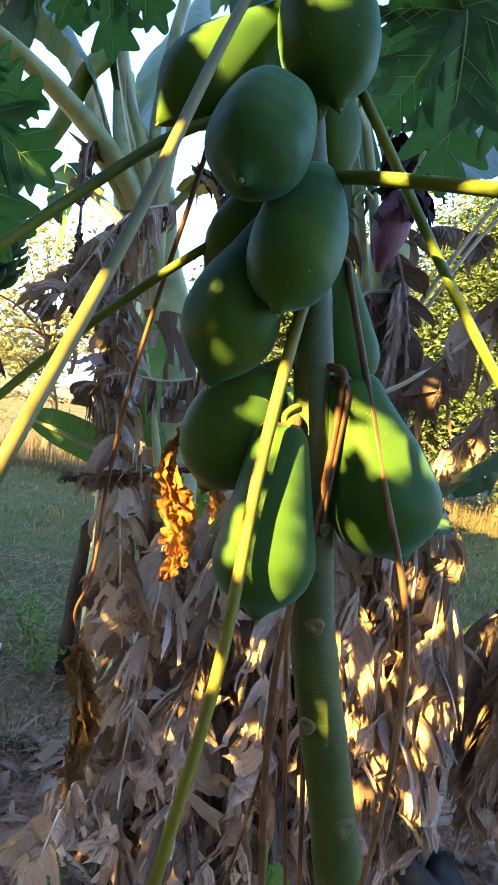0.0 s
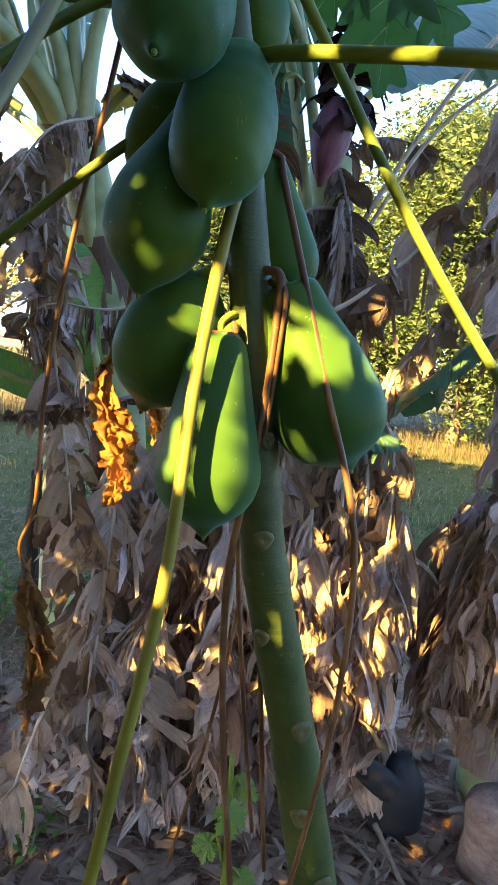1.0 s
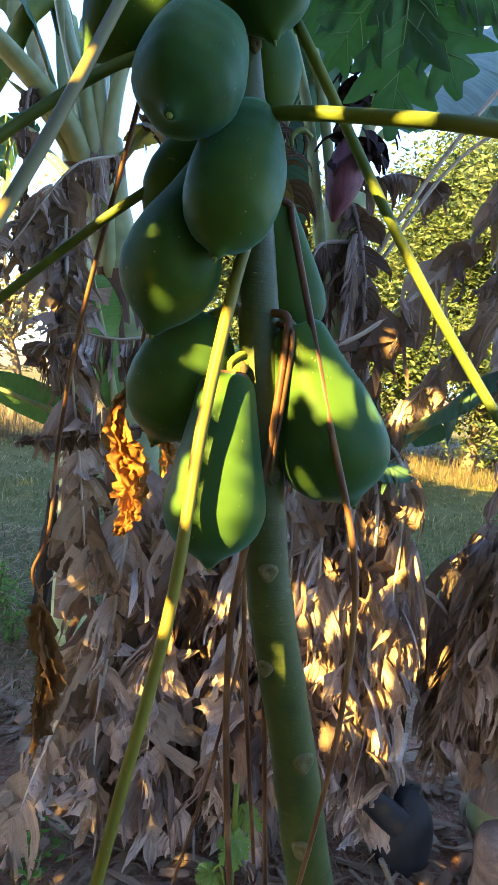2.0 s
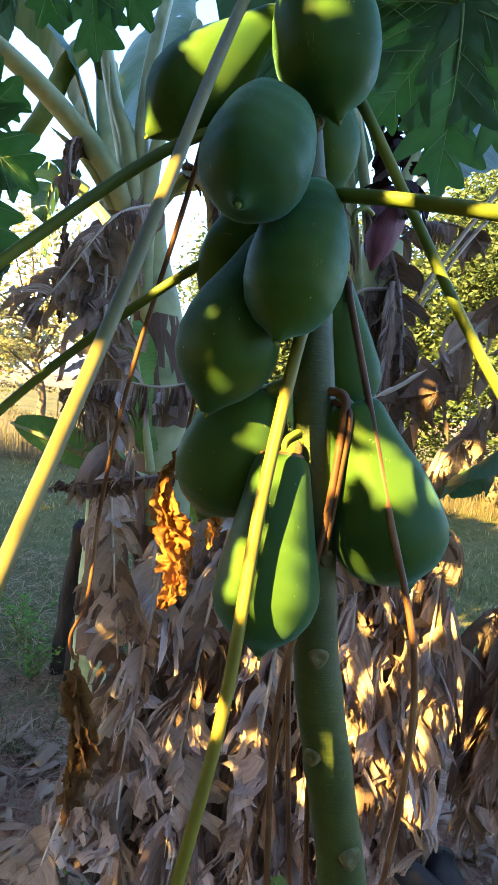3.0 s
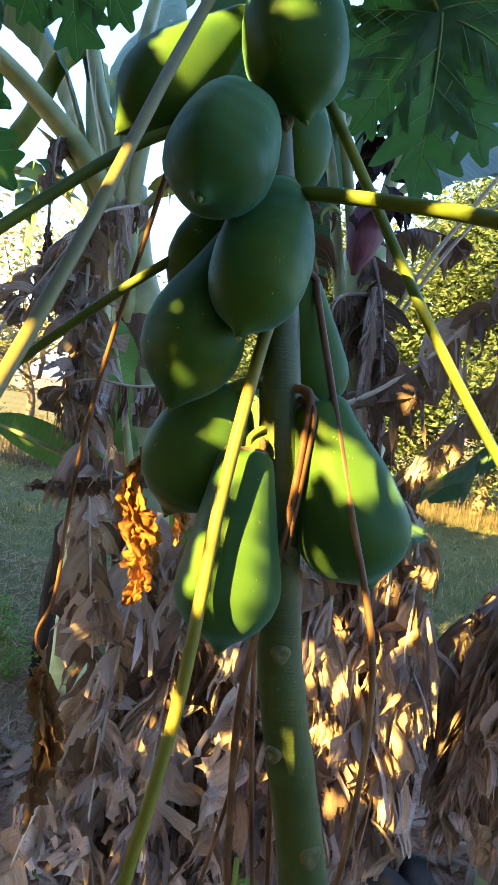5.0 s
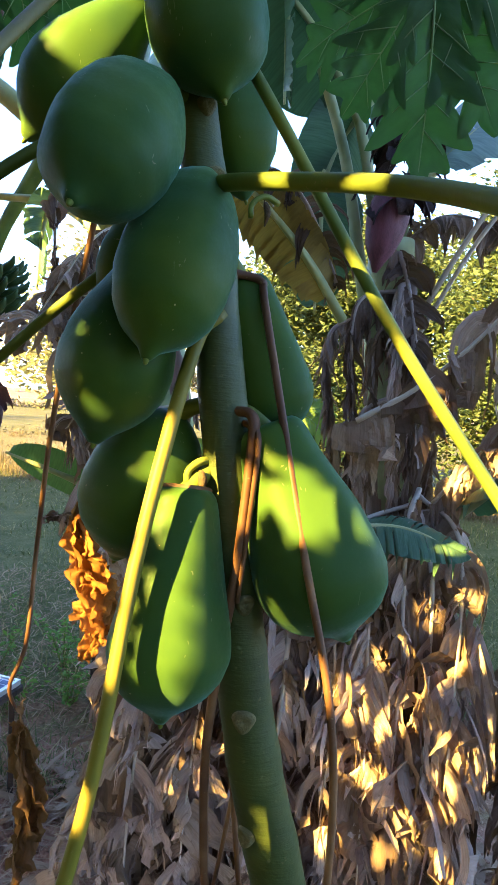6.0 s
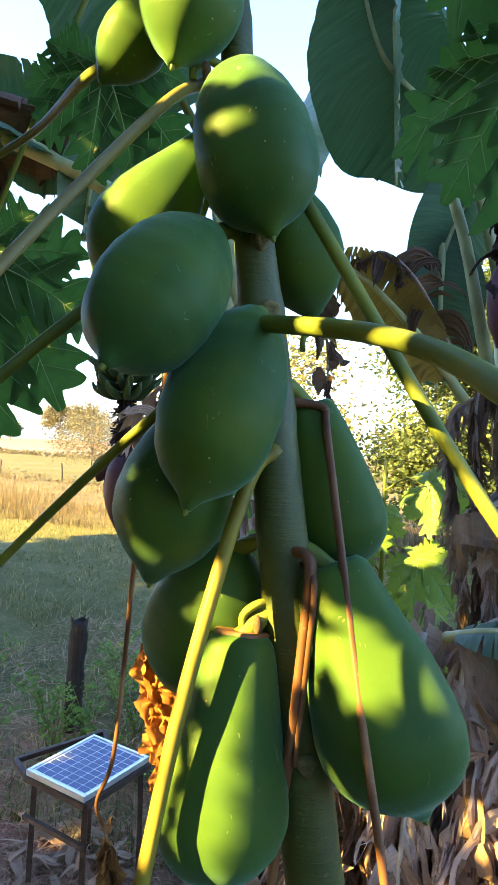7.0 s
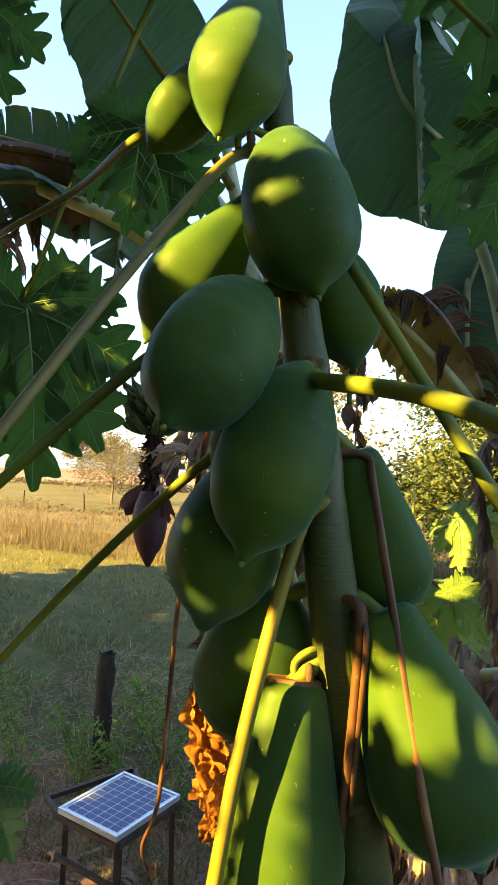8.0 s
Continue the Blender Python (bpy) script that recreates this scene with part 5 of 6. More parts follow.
# plant at the edge, hung with long grey leaves
three = banana_plant((1.28, 2.18, 0), "dead-leaved banana plant hung with long grey strips")
pseudostem(three, [(1.28, 2.18, -0.05), (1.24, 2.17, 0.8), (1.16, 2.16, 1.6), (1.08, 2.16, 2.3)], 0.11, 0.06, 3)
dead_leaf(three, [(0.94, 1.92, 2.62), (0.89, 1.82, 2.36), (0.90, 1.80, 2.02), (0.93, 1.80, 1.70), (0.99, 1.80, 1.26), (1.04, 1.80, 0.80)], 0.17, DRY_GREY, 121, gravity=0.45, rib=0.014, label="long grey dead leaf hanging straight down", spread=0.8)
dead_leaf(three, [(1.12, 1.95, 2.3), (0.98, 1.85, 2.10), (0.86, 1.80, 2.05), (0.74, 1.78, 1.98)], 0.11, DRY_TAN, 122, gravity=0.4)
dead_leaf(three, [(1.15, 1.9, 2.1), (1.10, 1.80, 1.80), (1.10, 1.78, 1.4), (1.15, 1.78, 0.9)], 0.20, DRY_DARK, 123, gravity=0.4)
flag_leaf(three, [(1.24, 1.95, 1.42), (1.16, 1.82, 1.28), (1.11, 1.78, 1.05), (1.10, 1.78, 0.74)], 0.17, (DRY_GREY, DRY_TAN), 124, 0.06, label="dry grey leaf in broad hanging pieces", forward=0.7)
flag_leaf(three, [(1.18, 2.02, 1.42), (1.08, 1.90, 1.30), (1.03, 1.86, 1.10), (1.01, 1.84, 0.92), (1.02, 1.83, 0.74)], 0.15, (DRY_GREY, DRY_GREY, DRY_TAN), 125, 0.06, label="dry grey leaf in broad hanging pieces", forward=0.7)

# skirts of dead leaves that hang all round the stems
SKIRT = random.Random(5)
DEEP = {}
for k in range(108):
    plant, x0, spanx, high = ((one, -0.01, 0.33, 1.30), (two, 0.52, 0.21, 1.34), (three, 1.20, 0.28, 1.10))[k % 3]
    x = x0 + SKIRT.uniform(-1, 1) * spanx
    y = SKIRT.uniform(1.90, 2.16)
    z = SKIRT.uniform(0.66 if plant is three else 0.42, high)
    fall = SKIRT.uniform(0.30, 0.70)
    lean = SKIRT.uniform(-0.16, 0.16)
    start = Vector((x0 + (x - x0) * 0.4, y + 0.20, z + 0.14))
    wide = SKIRT.random() < (0.95 if plant is two else 0.7)
    flag = plant is two and k % 2 == 0
    material = (DRY_GREY, DRY_TAN, DRY_DARK, DRY_DARK, DRY_GREY)[SKIRT.randrange(5)]
    dead_leaf(plant, [start, (x, y, z + 0.05), (x + lean * 0.4, y - 0.03, z - fall * 0.45), (x + lean, y - SKIRT.uniform(0, 0.08), max(0.48 if plant is three else 0.40 if x > 0.55 and plant is two else 0.06, z - fall))],
              SKIRT.uniform(0.13, 0.26) if wide else SKIRT.uniform(0.16, 0.30), material, 200 + k, gravity=SKIRT.uniform(0.2, 0.5) if flag else SKIRT.uniform(0.4, 0.9), bare=0.1,
              spread=SKIRT.uniform(0.4, 0.9), blunt=wide and k % 2 == 0, density=SKIRT.uniform(0.6, 0.95), widths=(0.03, 0.05, 0.075, 0.11) if flag else (0.014, 0.022, 0.035, 0.055, 0.08) if wide else (0.006, 0.010, 0.016, 0.024, 0.035), down=SKIRT.uniform(0, 0.6), into=DEEP.setdefault((plant.name, material.name), Shape()))

for k in range(12):
    x, y, z, fall = SKIRT.uniform(0.92, 1.20), SKIRT.uniform(1.92, 2.10), SKIRT.uniform(0.80, 1.15), SKIRT.uniform(0.3, 0.5)
    dead_leaf(three, [(1.14, y + 0.22, z + 0.14), (x, y, z + 0.04), (x - 0.02, y - 0.02, z - fall * 0.5), (x - 0.02, y - 0.03, max(0.66, z - fall))], SKIRT.uniform(0.14, 0.24), (DRY_GREY, DRY_TAN, DRY_GREY)[k % 3], 320 + k,
              gravity=SKIRT.uniform(0.3, 0.7), bare=0.1, spread=0.8, blunt=k % 2 == 0, widths=(0.02, 0.035, 0.055, 0.08), down=0.5, into=DEEP.setdefault((three.name, (DRY_GREY, DRY_TAN, DRY_GREY)[k % 3].name), Shape()))
for (plant_name, material_name), shape in DEEP.items():
    tagged(part("dead_leaf_skirt", shape, bpy.data.materials[material_name], bpy.data.objects[plant_name], "layers of thin torn dry strips", smooth=False), kind="stuff")

# plant that carries the fruit bunch, standing behind
four = banana_plant((-0.70, 3.30, 0), "banana plant with a small hanging fruit bunch")
pseudostem(four, [(-0.70, 3.30, -0.05), (-0.71, 3.29, 1.0), (-0.75, 3.27, 2.0), (-0.82, 3.22, 2.7), (-0.90, 3.2, 3.25)], 0.10, 0.055, 4)
BUNCH = [(-0.88, 3.2, 3.15), (-0.94, 3.15, 3.30), (-1.03, 3.06, 3.16), (-1.10, 3.0, 2.91), (-1.21, 2.98, 2.70), (-1.31, 2.93, 2.46), (-1.345, 2.885, 2.20), (-1.34, 2.875, 1.80)]
s = Shape()
s.tube(rel(curve(BUNCH, 30), four.location), [0.050, 0.050, 0.050, 0.049, 0.048, 0.048, 0.047, 0.050, 0.046, 0.045, 0.044, 0.047, 0.043, 0.042, 0.041, 0.043, 0.039, 0.037, 0.035, 0.034, 0.032, 0.030, 0.028, 0.025, 0.022, 0.02, 0.018, 0.016, 0.014, 0.013, 0.012], 14)
part("bunch_stalk", s, PETIOLE, four, "thick ringed green stalk")
rng = random.Random(15)
for row in range(5):
    z = 2.275 - 0.046 * row
    for k in range(11):
        a = k * 0.571 + row * 0.3 + rng.uniform(-0.12, 0.12)
        o = Vector((math.cos(a), math.sin(a), 0))
        c = Vector((-1.343, 2.888, z)) - Vector(four.location)
        ln = rng.uniform(0.15, 0.20) * (1 - 0.03 * row)
        s = Shape()
        s.tube(curve([c + o * 0.015, c + o * 0.06 + Vector((0, 0, -0.012)), c + o * (ln * 0.9) + Vector((0, 0, 0.02)), c + o * (ln * 1.05) + Vector((0, 0, 0.055))], 8), [0.009, 0.014, 0.018, 0.020, 0.020, 0.018, 0.014, 0.009, 0.005], 7)
        part("banana", s, BANANA_FRUIT, four)
for k in range(220):
    z = rng.uniform(1.80, 2.08)
    a = rng.uniform(0, 6.28)
    c = Vector((-1.343, 2.88, z)) - Vector(four.location)
    o = Vector((math.cos(a), math.sin(a), 0))
    s = Shape()
    s.tube(curve([c, c + o * 0.025 + Vector((0, 0, 0.004)), c + o * rng.uniform(0.025, 0.070) + Vector((rng.uniform(-0.02, 0.02), 0, rng.uniform(-0.05, 0.012)))], 4), taper(0.010, rng.uniform(0.002, 0.006), 4), 5)
    part("withered_flower", s, BRACT_DARK, four)
flower_bud(four, (-1.34, 2.875, 1.78), (-1.335, 2.865, 1.40), 0.085, BRACT_DEEP, 9, "dark purple pointed flower bud")
for a, up in ((2.9, 0.02), (0.3, 0.04)):
    o = Vector((math.cos(a), math.sin(a) * 0.5 - 0.3, up))
    s = Shape()
    strip(s, Vector((-1.34, 2.87, 1.76)) - Vector(four.location), Vector((0, 0, 1)), o, 0.20, 0.12, rng, 0.55, 1.2, blunt=True)
    part("lifted_bract", s, BRACT_DEEP, four)
banana_blade(four, [(-0.8, 3.2, 2.6), (-1.1, 3.1, 3.3), (-1.6, 3.0, 3.7), (-2.2, 2.9, 3.8)], 0.28, LEAF_BANANA, 31, 0.4, 0.6)
banana_blade(four, [(-0.8, 3.2, 2.6), (-0.7, 3.3, 3.2), (-0.6, 3.4, 3.8), (-0.2, 3.5, 4.2)], 0.28, LEAF_BANANA, 32, 0.4, 0.6)
dead_leaf(four, [(-0.80, 3.15, 2.5), (-0.75, 3.0, 2.45), (-0.70, 2.95, 2.2), (-0.68, 2.95, 1.8)], 0.16, DRY_DARK, 33)

# ---- young papaya plants ----


def seedling(place, tall, size, seed, label, material, count=7):
    root = thing("young_papaya", place, label, "papaya plant", "young papaya plants")
    rng = random.Random(seed)
    s = Shape()
    s.tube(curve([(0, 0, -0.03), (0.01, 0, tall * 0.5), (0, 0.01, tall)], 10), taper(0.014 * tall + 0.004, 0.006, 10), 8)
    part("trunk", s, PETIOLE, root)
    for k in range(count):
        a = k * 2.4
        z = tall * (0.55 + 0.45 * k / count)
        c = Vector((math.cos(a) * size * 0.9, math.sin(a) * size * 0.7, z + rng.uniform(-0.1, 0.15) * tall * 0.5))
        t = Shape()
        t.tube(curve([(0, 0, z - 0.05), c * 0.5 + Vector((0, 0, z * 0.5 + 0.02)), c], 8), taper(0.005, 0.003, 8), 6)
        part("petiole", t, PETIOLE, root)
        papaya_leaf(c, (math.cos(a), math.sin(a) * 0.6, -0.7), (rng.uniform(-0.3, 0.3), -0.8, 0.6), size * rng.uniform(0.75, 1.1), seed * 10 + k, material, root, droop=0.3, lobes=7)
    return root


seedling((-0.08, 3.05, 0), 1.84, 0.22, 3, "young papaya with yellow-green leaves in dappled sun", LEAF_YOUNG, 9)
seedling((0.19, 1.34, 0), 0.70, 0.055, 4, "small bright green papaya seedling under the tree", LEAF_YOUNG, 4)
seedling((-1.14, 1.45, 0), 1.14, 0.19, 6, "young papaya with dark green leaves", LEAF_PAPAYA, 5)

# ---- solar panel on its stand ----
stand = thing("steel_stand", (-1.154, 2.427, 0), "dark rusty steel frame on thin legs", "stand")
A = radians(-11)
AX, AY = Vector((math.cos(A), math.sin(A), 0)), Vector((-math.sin(A), math.cos(A), 0))
TOP = 0.465


def bar(parent, p, q, w, material, name):
    p, q = Vector(p), Vector(q)
    s = Shape()
    d = q - p
    m = Matrix.Translation((p + q) / 2) @ d.to_track_quat("Z", "X").to_matrix().to_4x4()
    s.box(m, (w, w, d.length))
    return part(name, s, material, parent, smooth=False)


HX, HY = 0.165, 0.180
for sx, sy in ((-1, -1), (1, -1), (1, 1), (-1, 1)):
    f = AX * (sx * (HX - 0.02)) + AY * (sy * (HY - 0.02))
    bar(stand, f * 1.05 + Vector((0, 0, -0.05)), f + Vector((0, 0, TOP)), 0.022, RUST, "leg")
cs = [AX * (sx * HX * 1.04) + AY * (sy * HY * 1.04) + Vector((0, 0, TOP + 0.011)) for sx, sy in ((-1, -1), (1, -1), (1, 1), (-1, 1))]
for i in range(4):
    bar(stand, cs[i], cs[(i + 1) % 4], 0.022, RUST, "rail")
bar(stand, cs[0] + Vector((0, 0, -0.16)), cs[1] + Vector((0, 0, -0.16)), 0.018, RUST, "cross_bar")
bar(stand, cs[0] - AX * 0.14 + AY * 0.06, cs[3] - AX * 0.02 + AY * 0.10, 0.02, RUST, "side_rail")
bar(stand, cs[3] + AX * 0.10, cs[3] - AX * 0.02 + AY * 0.10, 0.02, RUST, "side_rail")
bar(stand, cs[0] - AX * 0.14 + AY * 0.06, cs[0] + AX * 0.02, 0.02, RUST, "side_rail")

panel = thing("solar_panel", (-1.154, 2.427, TOP + 0.0225), "small blue solar panel in a pale aluminium frame", "solar panel")
panel.rotation_euler = (0, 0, A)
PX, PY = 0.166, 0.182
for x, y, sx, sy in ((0, -PY, 2 * PX, 0.014), (0, PY, 2 * PX, 0.014), (-PX + 0.007, 0, 0.014, 2 * PY - 0.016), (PX - 0.007, 0, 0.014, 2 * PY - 0.016)):
    s = Shape()
    s.box(Matrix.Translation((x, y, 0.012)), (sx, sy, 0.024))
    part("frame_bar", s, ALU, panel, smooth=False)
s = Shape()
s.box(Matrix.Translation((0, 0, 0.015)), (2 * PX - 0.03, 2 * PY - 0.018, 0.006))
part("backing", s, LINES, panel, smooth=False)
NX, NY = 6, 9
cell_shape = Shape()
cw, ch = (2 * PX - 0.045) / NX, (2 * PY - 0.038) / NY
cell_shape.box(Matrix.Identity(4), (cw - 0.0052, ch - 0.0052, 0.001))
cell_mesh = cell_shape.mesh("cell", CELL, False)
for i in range(NX):
    for j in range(NY):
        ob = new("cell", cell_mesh)
        ob.parent = panel
        ob.location = (-PX + 0.0225 + cw * (i + 0.5), -PY + 0.019 + ch * (j + 0.5), 0.0190)

# ---- posts, litter and odd things on the ground ----


def post(place, tall, r, lean, seed, label):
    rng = random.Random(seed)
    x, y = place
    s = Shape()
    z = height(x, y)
    pts = curve([(0, 0, -0.2), (lean[0] * 0.5, lean[1] * 0.5, tall * 0.5), (lean[0], lean[1], tall)], 14)
    s.tube(pts, [r * (1 + rng.uniform(-0.10, 0.10)) for _ in pts], 11)
    s.v = [tuple(Vector(p) + wob(p, 9, 0.012, seed) + (Vector((0, 0, rng.uniform(-0.03, 0.03))) if p[2] > tall - 0.01 else Vector())) for p in s.v]
    ob = solid("fence_post", s, POST, label, "post", "old posts by the grass")
    ob.location = (x, y, z)
    return ob


post((-2.01, 3.50), 0.70, 0.055, (0.02, 0.01), 1, "charred-looking old wooden fence post")
post((-0.92, 3.42), 0.86, 0.045, (0.07, 0.0), 2, "grey leaning wooden post")
post((-0.83, 3.35), 1.02, 0.040, (0.10, 0.02), 3, "grey leaning wooden post")


def build_litter():
    rng = random.Random(9)
    s = Shape()
    for _ in range(1500):
        x, y = rng.uniform(-1.6, 1.9), rng.uniform(1.15, 2.7)
        z = height(x, y) + rng.uniform(0.005, 0.05)
        a = rng.uniform(0, 6.28)
        d = Vector((math.cos(a), math.sin(a), rng.uniform(-0.1, 0.35)))
        strip(s, (x, y, z), Vector((-d.y, d.x, rng.uniform(-0.4, 0.4))), d, rng.uniform(0.05, 0.28), rng.uniform(0.006, 0.055), rng, 0.12, rng.uniform(-1.2, 1.2))
    for i, p in enumerate(s.v):
        floor = height(p[0], p[1]) + 0.003
        if p[2] < floor:
            s.v[i] = (p[0], p[1], floor)
    solid("leaf_litter", s, STRAW, "dry torn leaf scraps and straw on soil", "litter", kind="stuff")
    s = Shape()
    for k in range(9000):
        y = rng.uniform(2.3, 5.5) if k % 3 else rng.uniform(1.2, 2.6)
        x = rng.uniform(-3.4, 0.4) if k % 3 else rng.uniform(-2.0, 0.9)
        a = rng.uniform(0, 6.28)
        d = Vector((math.cos(a), math.sin(a), rng.uniform(-0.05, 0.25)))
        p = Vector((x, y, height(x, y) + rng.uniform(0.008, 0.03)))
        ln = rng.uniform(0.04, 0.20)
        c = Vector((-d.y, d.x, 0.2)) * rng.uniform(0.001, 0.0028)
        k = len(s.v)
        e = p + d * ln
        m = (p + e) / 2 + Vector((0, 0, rng.uniform(0, 0.02)))
        s.v.extend(tuple(q) for q in (p - c, p + c, m + c, m - c, e))
        s.uv.extend(((0, 0), (1, 0), (1, 0.5), (0, 0.5), (0.5, 1)))
        s.f.extend(((k, k + 1, k + 2, k + 3), (k + 3, k + 2, k + 4)))
    solid("straw", s, STRAW, "loose pale straw over soil and grass", "straw", kind="stuff", smooth=False)


build_litter()


def weed(place, tall, spread, count, seed, label, leaf=0.035):
    rng = random.Random(seed)
    x, y = place
    root = thing("weed", (x, y, height(x, y)), label, "weed", "weeds in the grass")
    leaves = Shape()
    for k in range(7):
        stems = Shape()
        a = rng.uniform(0, 6.28)
        e = Vector((math.cos(a) * spread * rng.uniform(0.3, 1), math.sin(a) * spread * rng.uniform(0.3, 1), tall * rng.uniform(0.5, 1)))
        line = curve([(0, 0, -0.02), e * 0.5 + Vector((0, 0, tall * 0.12)), e], 8)
        stems.tube(line, taper(0.004, 0.0015, 8), 5)
        for _ in range(count // 7):
            leaf_quad(leaves, line[rng.randrange(2, 9)] + Vector((rng.gauss(0, 0.02), rng.gauss(0, 0.02), rng.gauss(0, 0.02))), leaf * rng.uniform(0.6, 1.4), rng, 0.55)
        part("stalk", stems, PETIOLE, root)
    part("leaves", leaves, WEED, root, smooth=False)


for k, (x, y, h, w, n) in enumerate(((-1.75, 3.3, 0.42, 0.24, 150), (-2.15, 3.45, 0.5, 0.28, 170), (-1.25, 3.75, 0.35, 0.25, 160), (-1.02, 3.3, 0.28, 0.22, 140), (-1.35, 3.2, 0.22, 0.2, 120), (-2.75, 3.3, 0.75, 0.2, 130), (-2.4, 4.6, 0.3, 0.3, 120), (-1.9, 3.15, 0.40, 0.22, 170), (-1.6, 3.6, 0.45, 0.3, 200), (-2.3, 3.1, 0.5, 0.22, 170), (-2.9, 3.7, 0.5, 0.3, 170), (-2.0, 4.0, 0.35, 0.35, 170), (-0.42, 1.78, 0.12, 0.12, 60), (1.45, 3.4, 0.4, 0.3, 140), (1.9, 4.2, 0.5, 0.35, 160))):
    weed((x, y), h, w, n, 60 + k, "low leafy green weed in shaded grass")


def plastic_pot():
    """A slumped black bag with a folded flap."""
    root = thing("black_bag", (0.84, 1.96, 0.0), "slumped black plastic planting bag under dry leaves", "bag")
    s = Shape()
    rows = []
    for r, z in ((0.02, 0.0), (0.075, 0.0), (0.10, 0.04), (0.105, 0.11), (0.100, 0.17), (0.085, 0.22), (0.055, 0.26), (0.035, 0.30), (0.005, 0.305)):
        rows.append([Vector((math.cos(a) * r, math.sin(a) * r * 0.9, z)) for a in (2 * math.pi * k / 28 for k in range(28))])
    s.grid(rows, close=True)
    s.v = [tuple(Vector(p) + wob(p, 7, 0.016, 2)) for p in s.v]
    part("bag_body", s, PLASTIC, root)
    s = Shape()
    rows = []
    for i in range(9):
        c = Vector((-0.21 + 0.022 * i, -0.07, 0.33 - 0.016 * i))
        rows.append([c + Vector((0.5, 0, 0.8)) * (math.cos(a) * 0.050) + Vector((0, -1, 0)) * (math.sin(a) * 0.022) for a in (2 * math.pi * k / 18 for k in range(18))])
    s.grid(rows, close=True)
    s.v = [tuple(Vector(p) + wob(p, 9, 0.012, 4)) for p in s.v]
    part("flap", s, PLASTIC, root)


plastic_pot()


def cut_stump():
    s = Shape()
    pts = curve([(0, 0, -0.03), (0.0, -0.01, 0.10), (-0.03, -0.02, 0.22), (-0.05, -0.02, 0.30)], 12)
    s.tube(pts, [0.105, 0.108, 0.11, 0.112, 0.11, 0.108, 0.104, 0.10, 0.097, 0.092, 0.085, 0.075, 0.06], 20)
    s.v = [tuple(Vector(p) + wob(p, 8, 0.02, 5)) for p in s.v]
    ob = solid("banana_stump", s, CUT, "pale rotting cut banana stump on the soil", "stump")
    ob.location = (1.14, 1.80, 0)


cut_stump()


def red_scrap():
    s = Shape()
    s.tube(curve([(0, 0, 0), (0.03, 0, 0.006), (0.06, 0.002, 0.004)], 6), 0.008, 8, 0.5)
    ob = solid("plastic_scrap", s, RED, "small faded red plastic scrap among dry leaves", "scrap")
    ob.location = (1.00, 1.66, 0.845)


red_scrap()


def twig_on_ground(pts, r, label):
    s = Shape()
    s.tube(curve(pts, 16), taper(r, r * 0.5, 16), 7)
    solid("stick", s, TWIG, label, "stick", "fallen sticks")


twig_on_ground([(0.66, 1.62, 0.30), (0.78, 1.58, 0.10), (0.92, 1.50, 0.01)], 0.009, "thin grey stick leaning on the litter")
twig_on_ground([(-0.60, 2.05, 0.03), (-0.35, 1.95, 0.05), (-0.05, 1.85, 0.03)], 0.008, "thin grey stick lying on the litter")

# ---- unseen foliage added to shade the clump and shape its sun patches ----
U = Vector((-math.cos(SUN_AZ), math.sin(SUN_AZ), 0))  # across the sunlight
V = to_sun.cross(U) if to_sun.cross(U).z > 0 else U.cross(to_sun)

# gaps left in the added foliage to place sun patches: from one lit place to another, and how wide
UPPER_GAPS = [
    ((-0.048, 0.865, 2.248), (-0.074, 0.850, 2.205), 0.036), ((0.088, 0.810, 2.207), (0.084, 0.810, 2.210), 0.0085), ((0.040, 0.804, 2.252), (0.070, 0.804, 2.254), 0.0065),
    ((0.045, 0.822, 2.322), (0.005, 0.840, 2.345), 0.027), ((-0.030, 0.830, 2.375), (-0.005, 0.818, 2.460), 0.045), ((-0.139, 0.854, 2.404), (-0.125, 0.86, 2.42), 0.026),
    ((-0.050, 0.811, 1.874), (-0.048, 0.811, 1.870), 0.0135), ((-0.040, 0.806, 1.792), (-0.012, 0.815, 1.772), 0.0105),
]
LOWER_GAPS = [
    ((0.034, 0.864, 1.707), (0.042, 0.866, 1.708), 0.011), ((0.095, 0.875, 1.718), (0.097, 0.862, 1.695), 0.011),
    ((0.045, 0.824, 1.662), (0.074, 0.824, 1.668), 0.015), ((0.032, 0.792, 1.572), (0.026, 0.778, 1.520), 0.013), ((0.098, 0.785, 1.572), (0.086, 0.762, 1.515), 0.015),
    ((0.175, 0.851, 1.705), (0.175, 0.851, 1.685), 0.010), ((0.226, 0.850, 1.674), (0.268, 0.856, 1.682), 0.027), ((0.205, 0.842, 1.555), (0.236, 0.838, 1.546), 0.010),
    ((-0.060, 0.975, 1.510), (-0.065, 0.975, 1.450), 0.042), ((-0.08, 0.98, 1.585), (-0.075, 0.98, 1.57), 0.018),
]
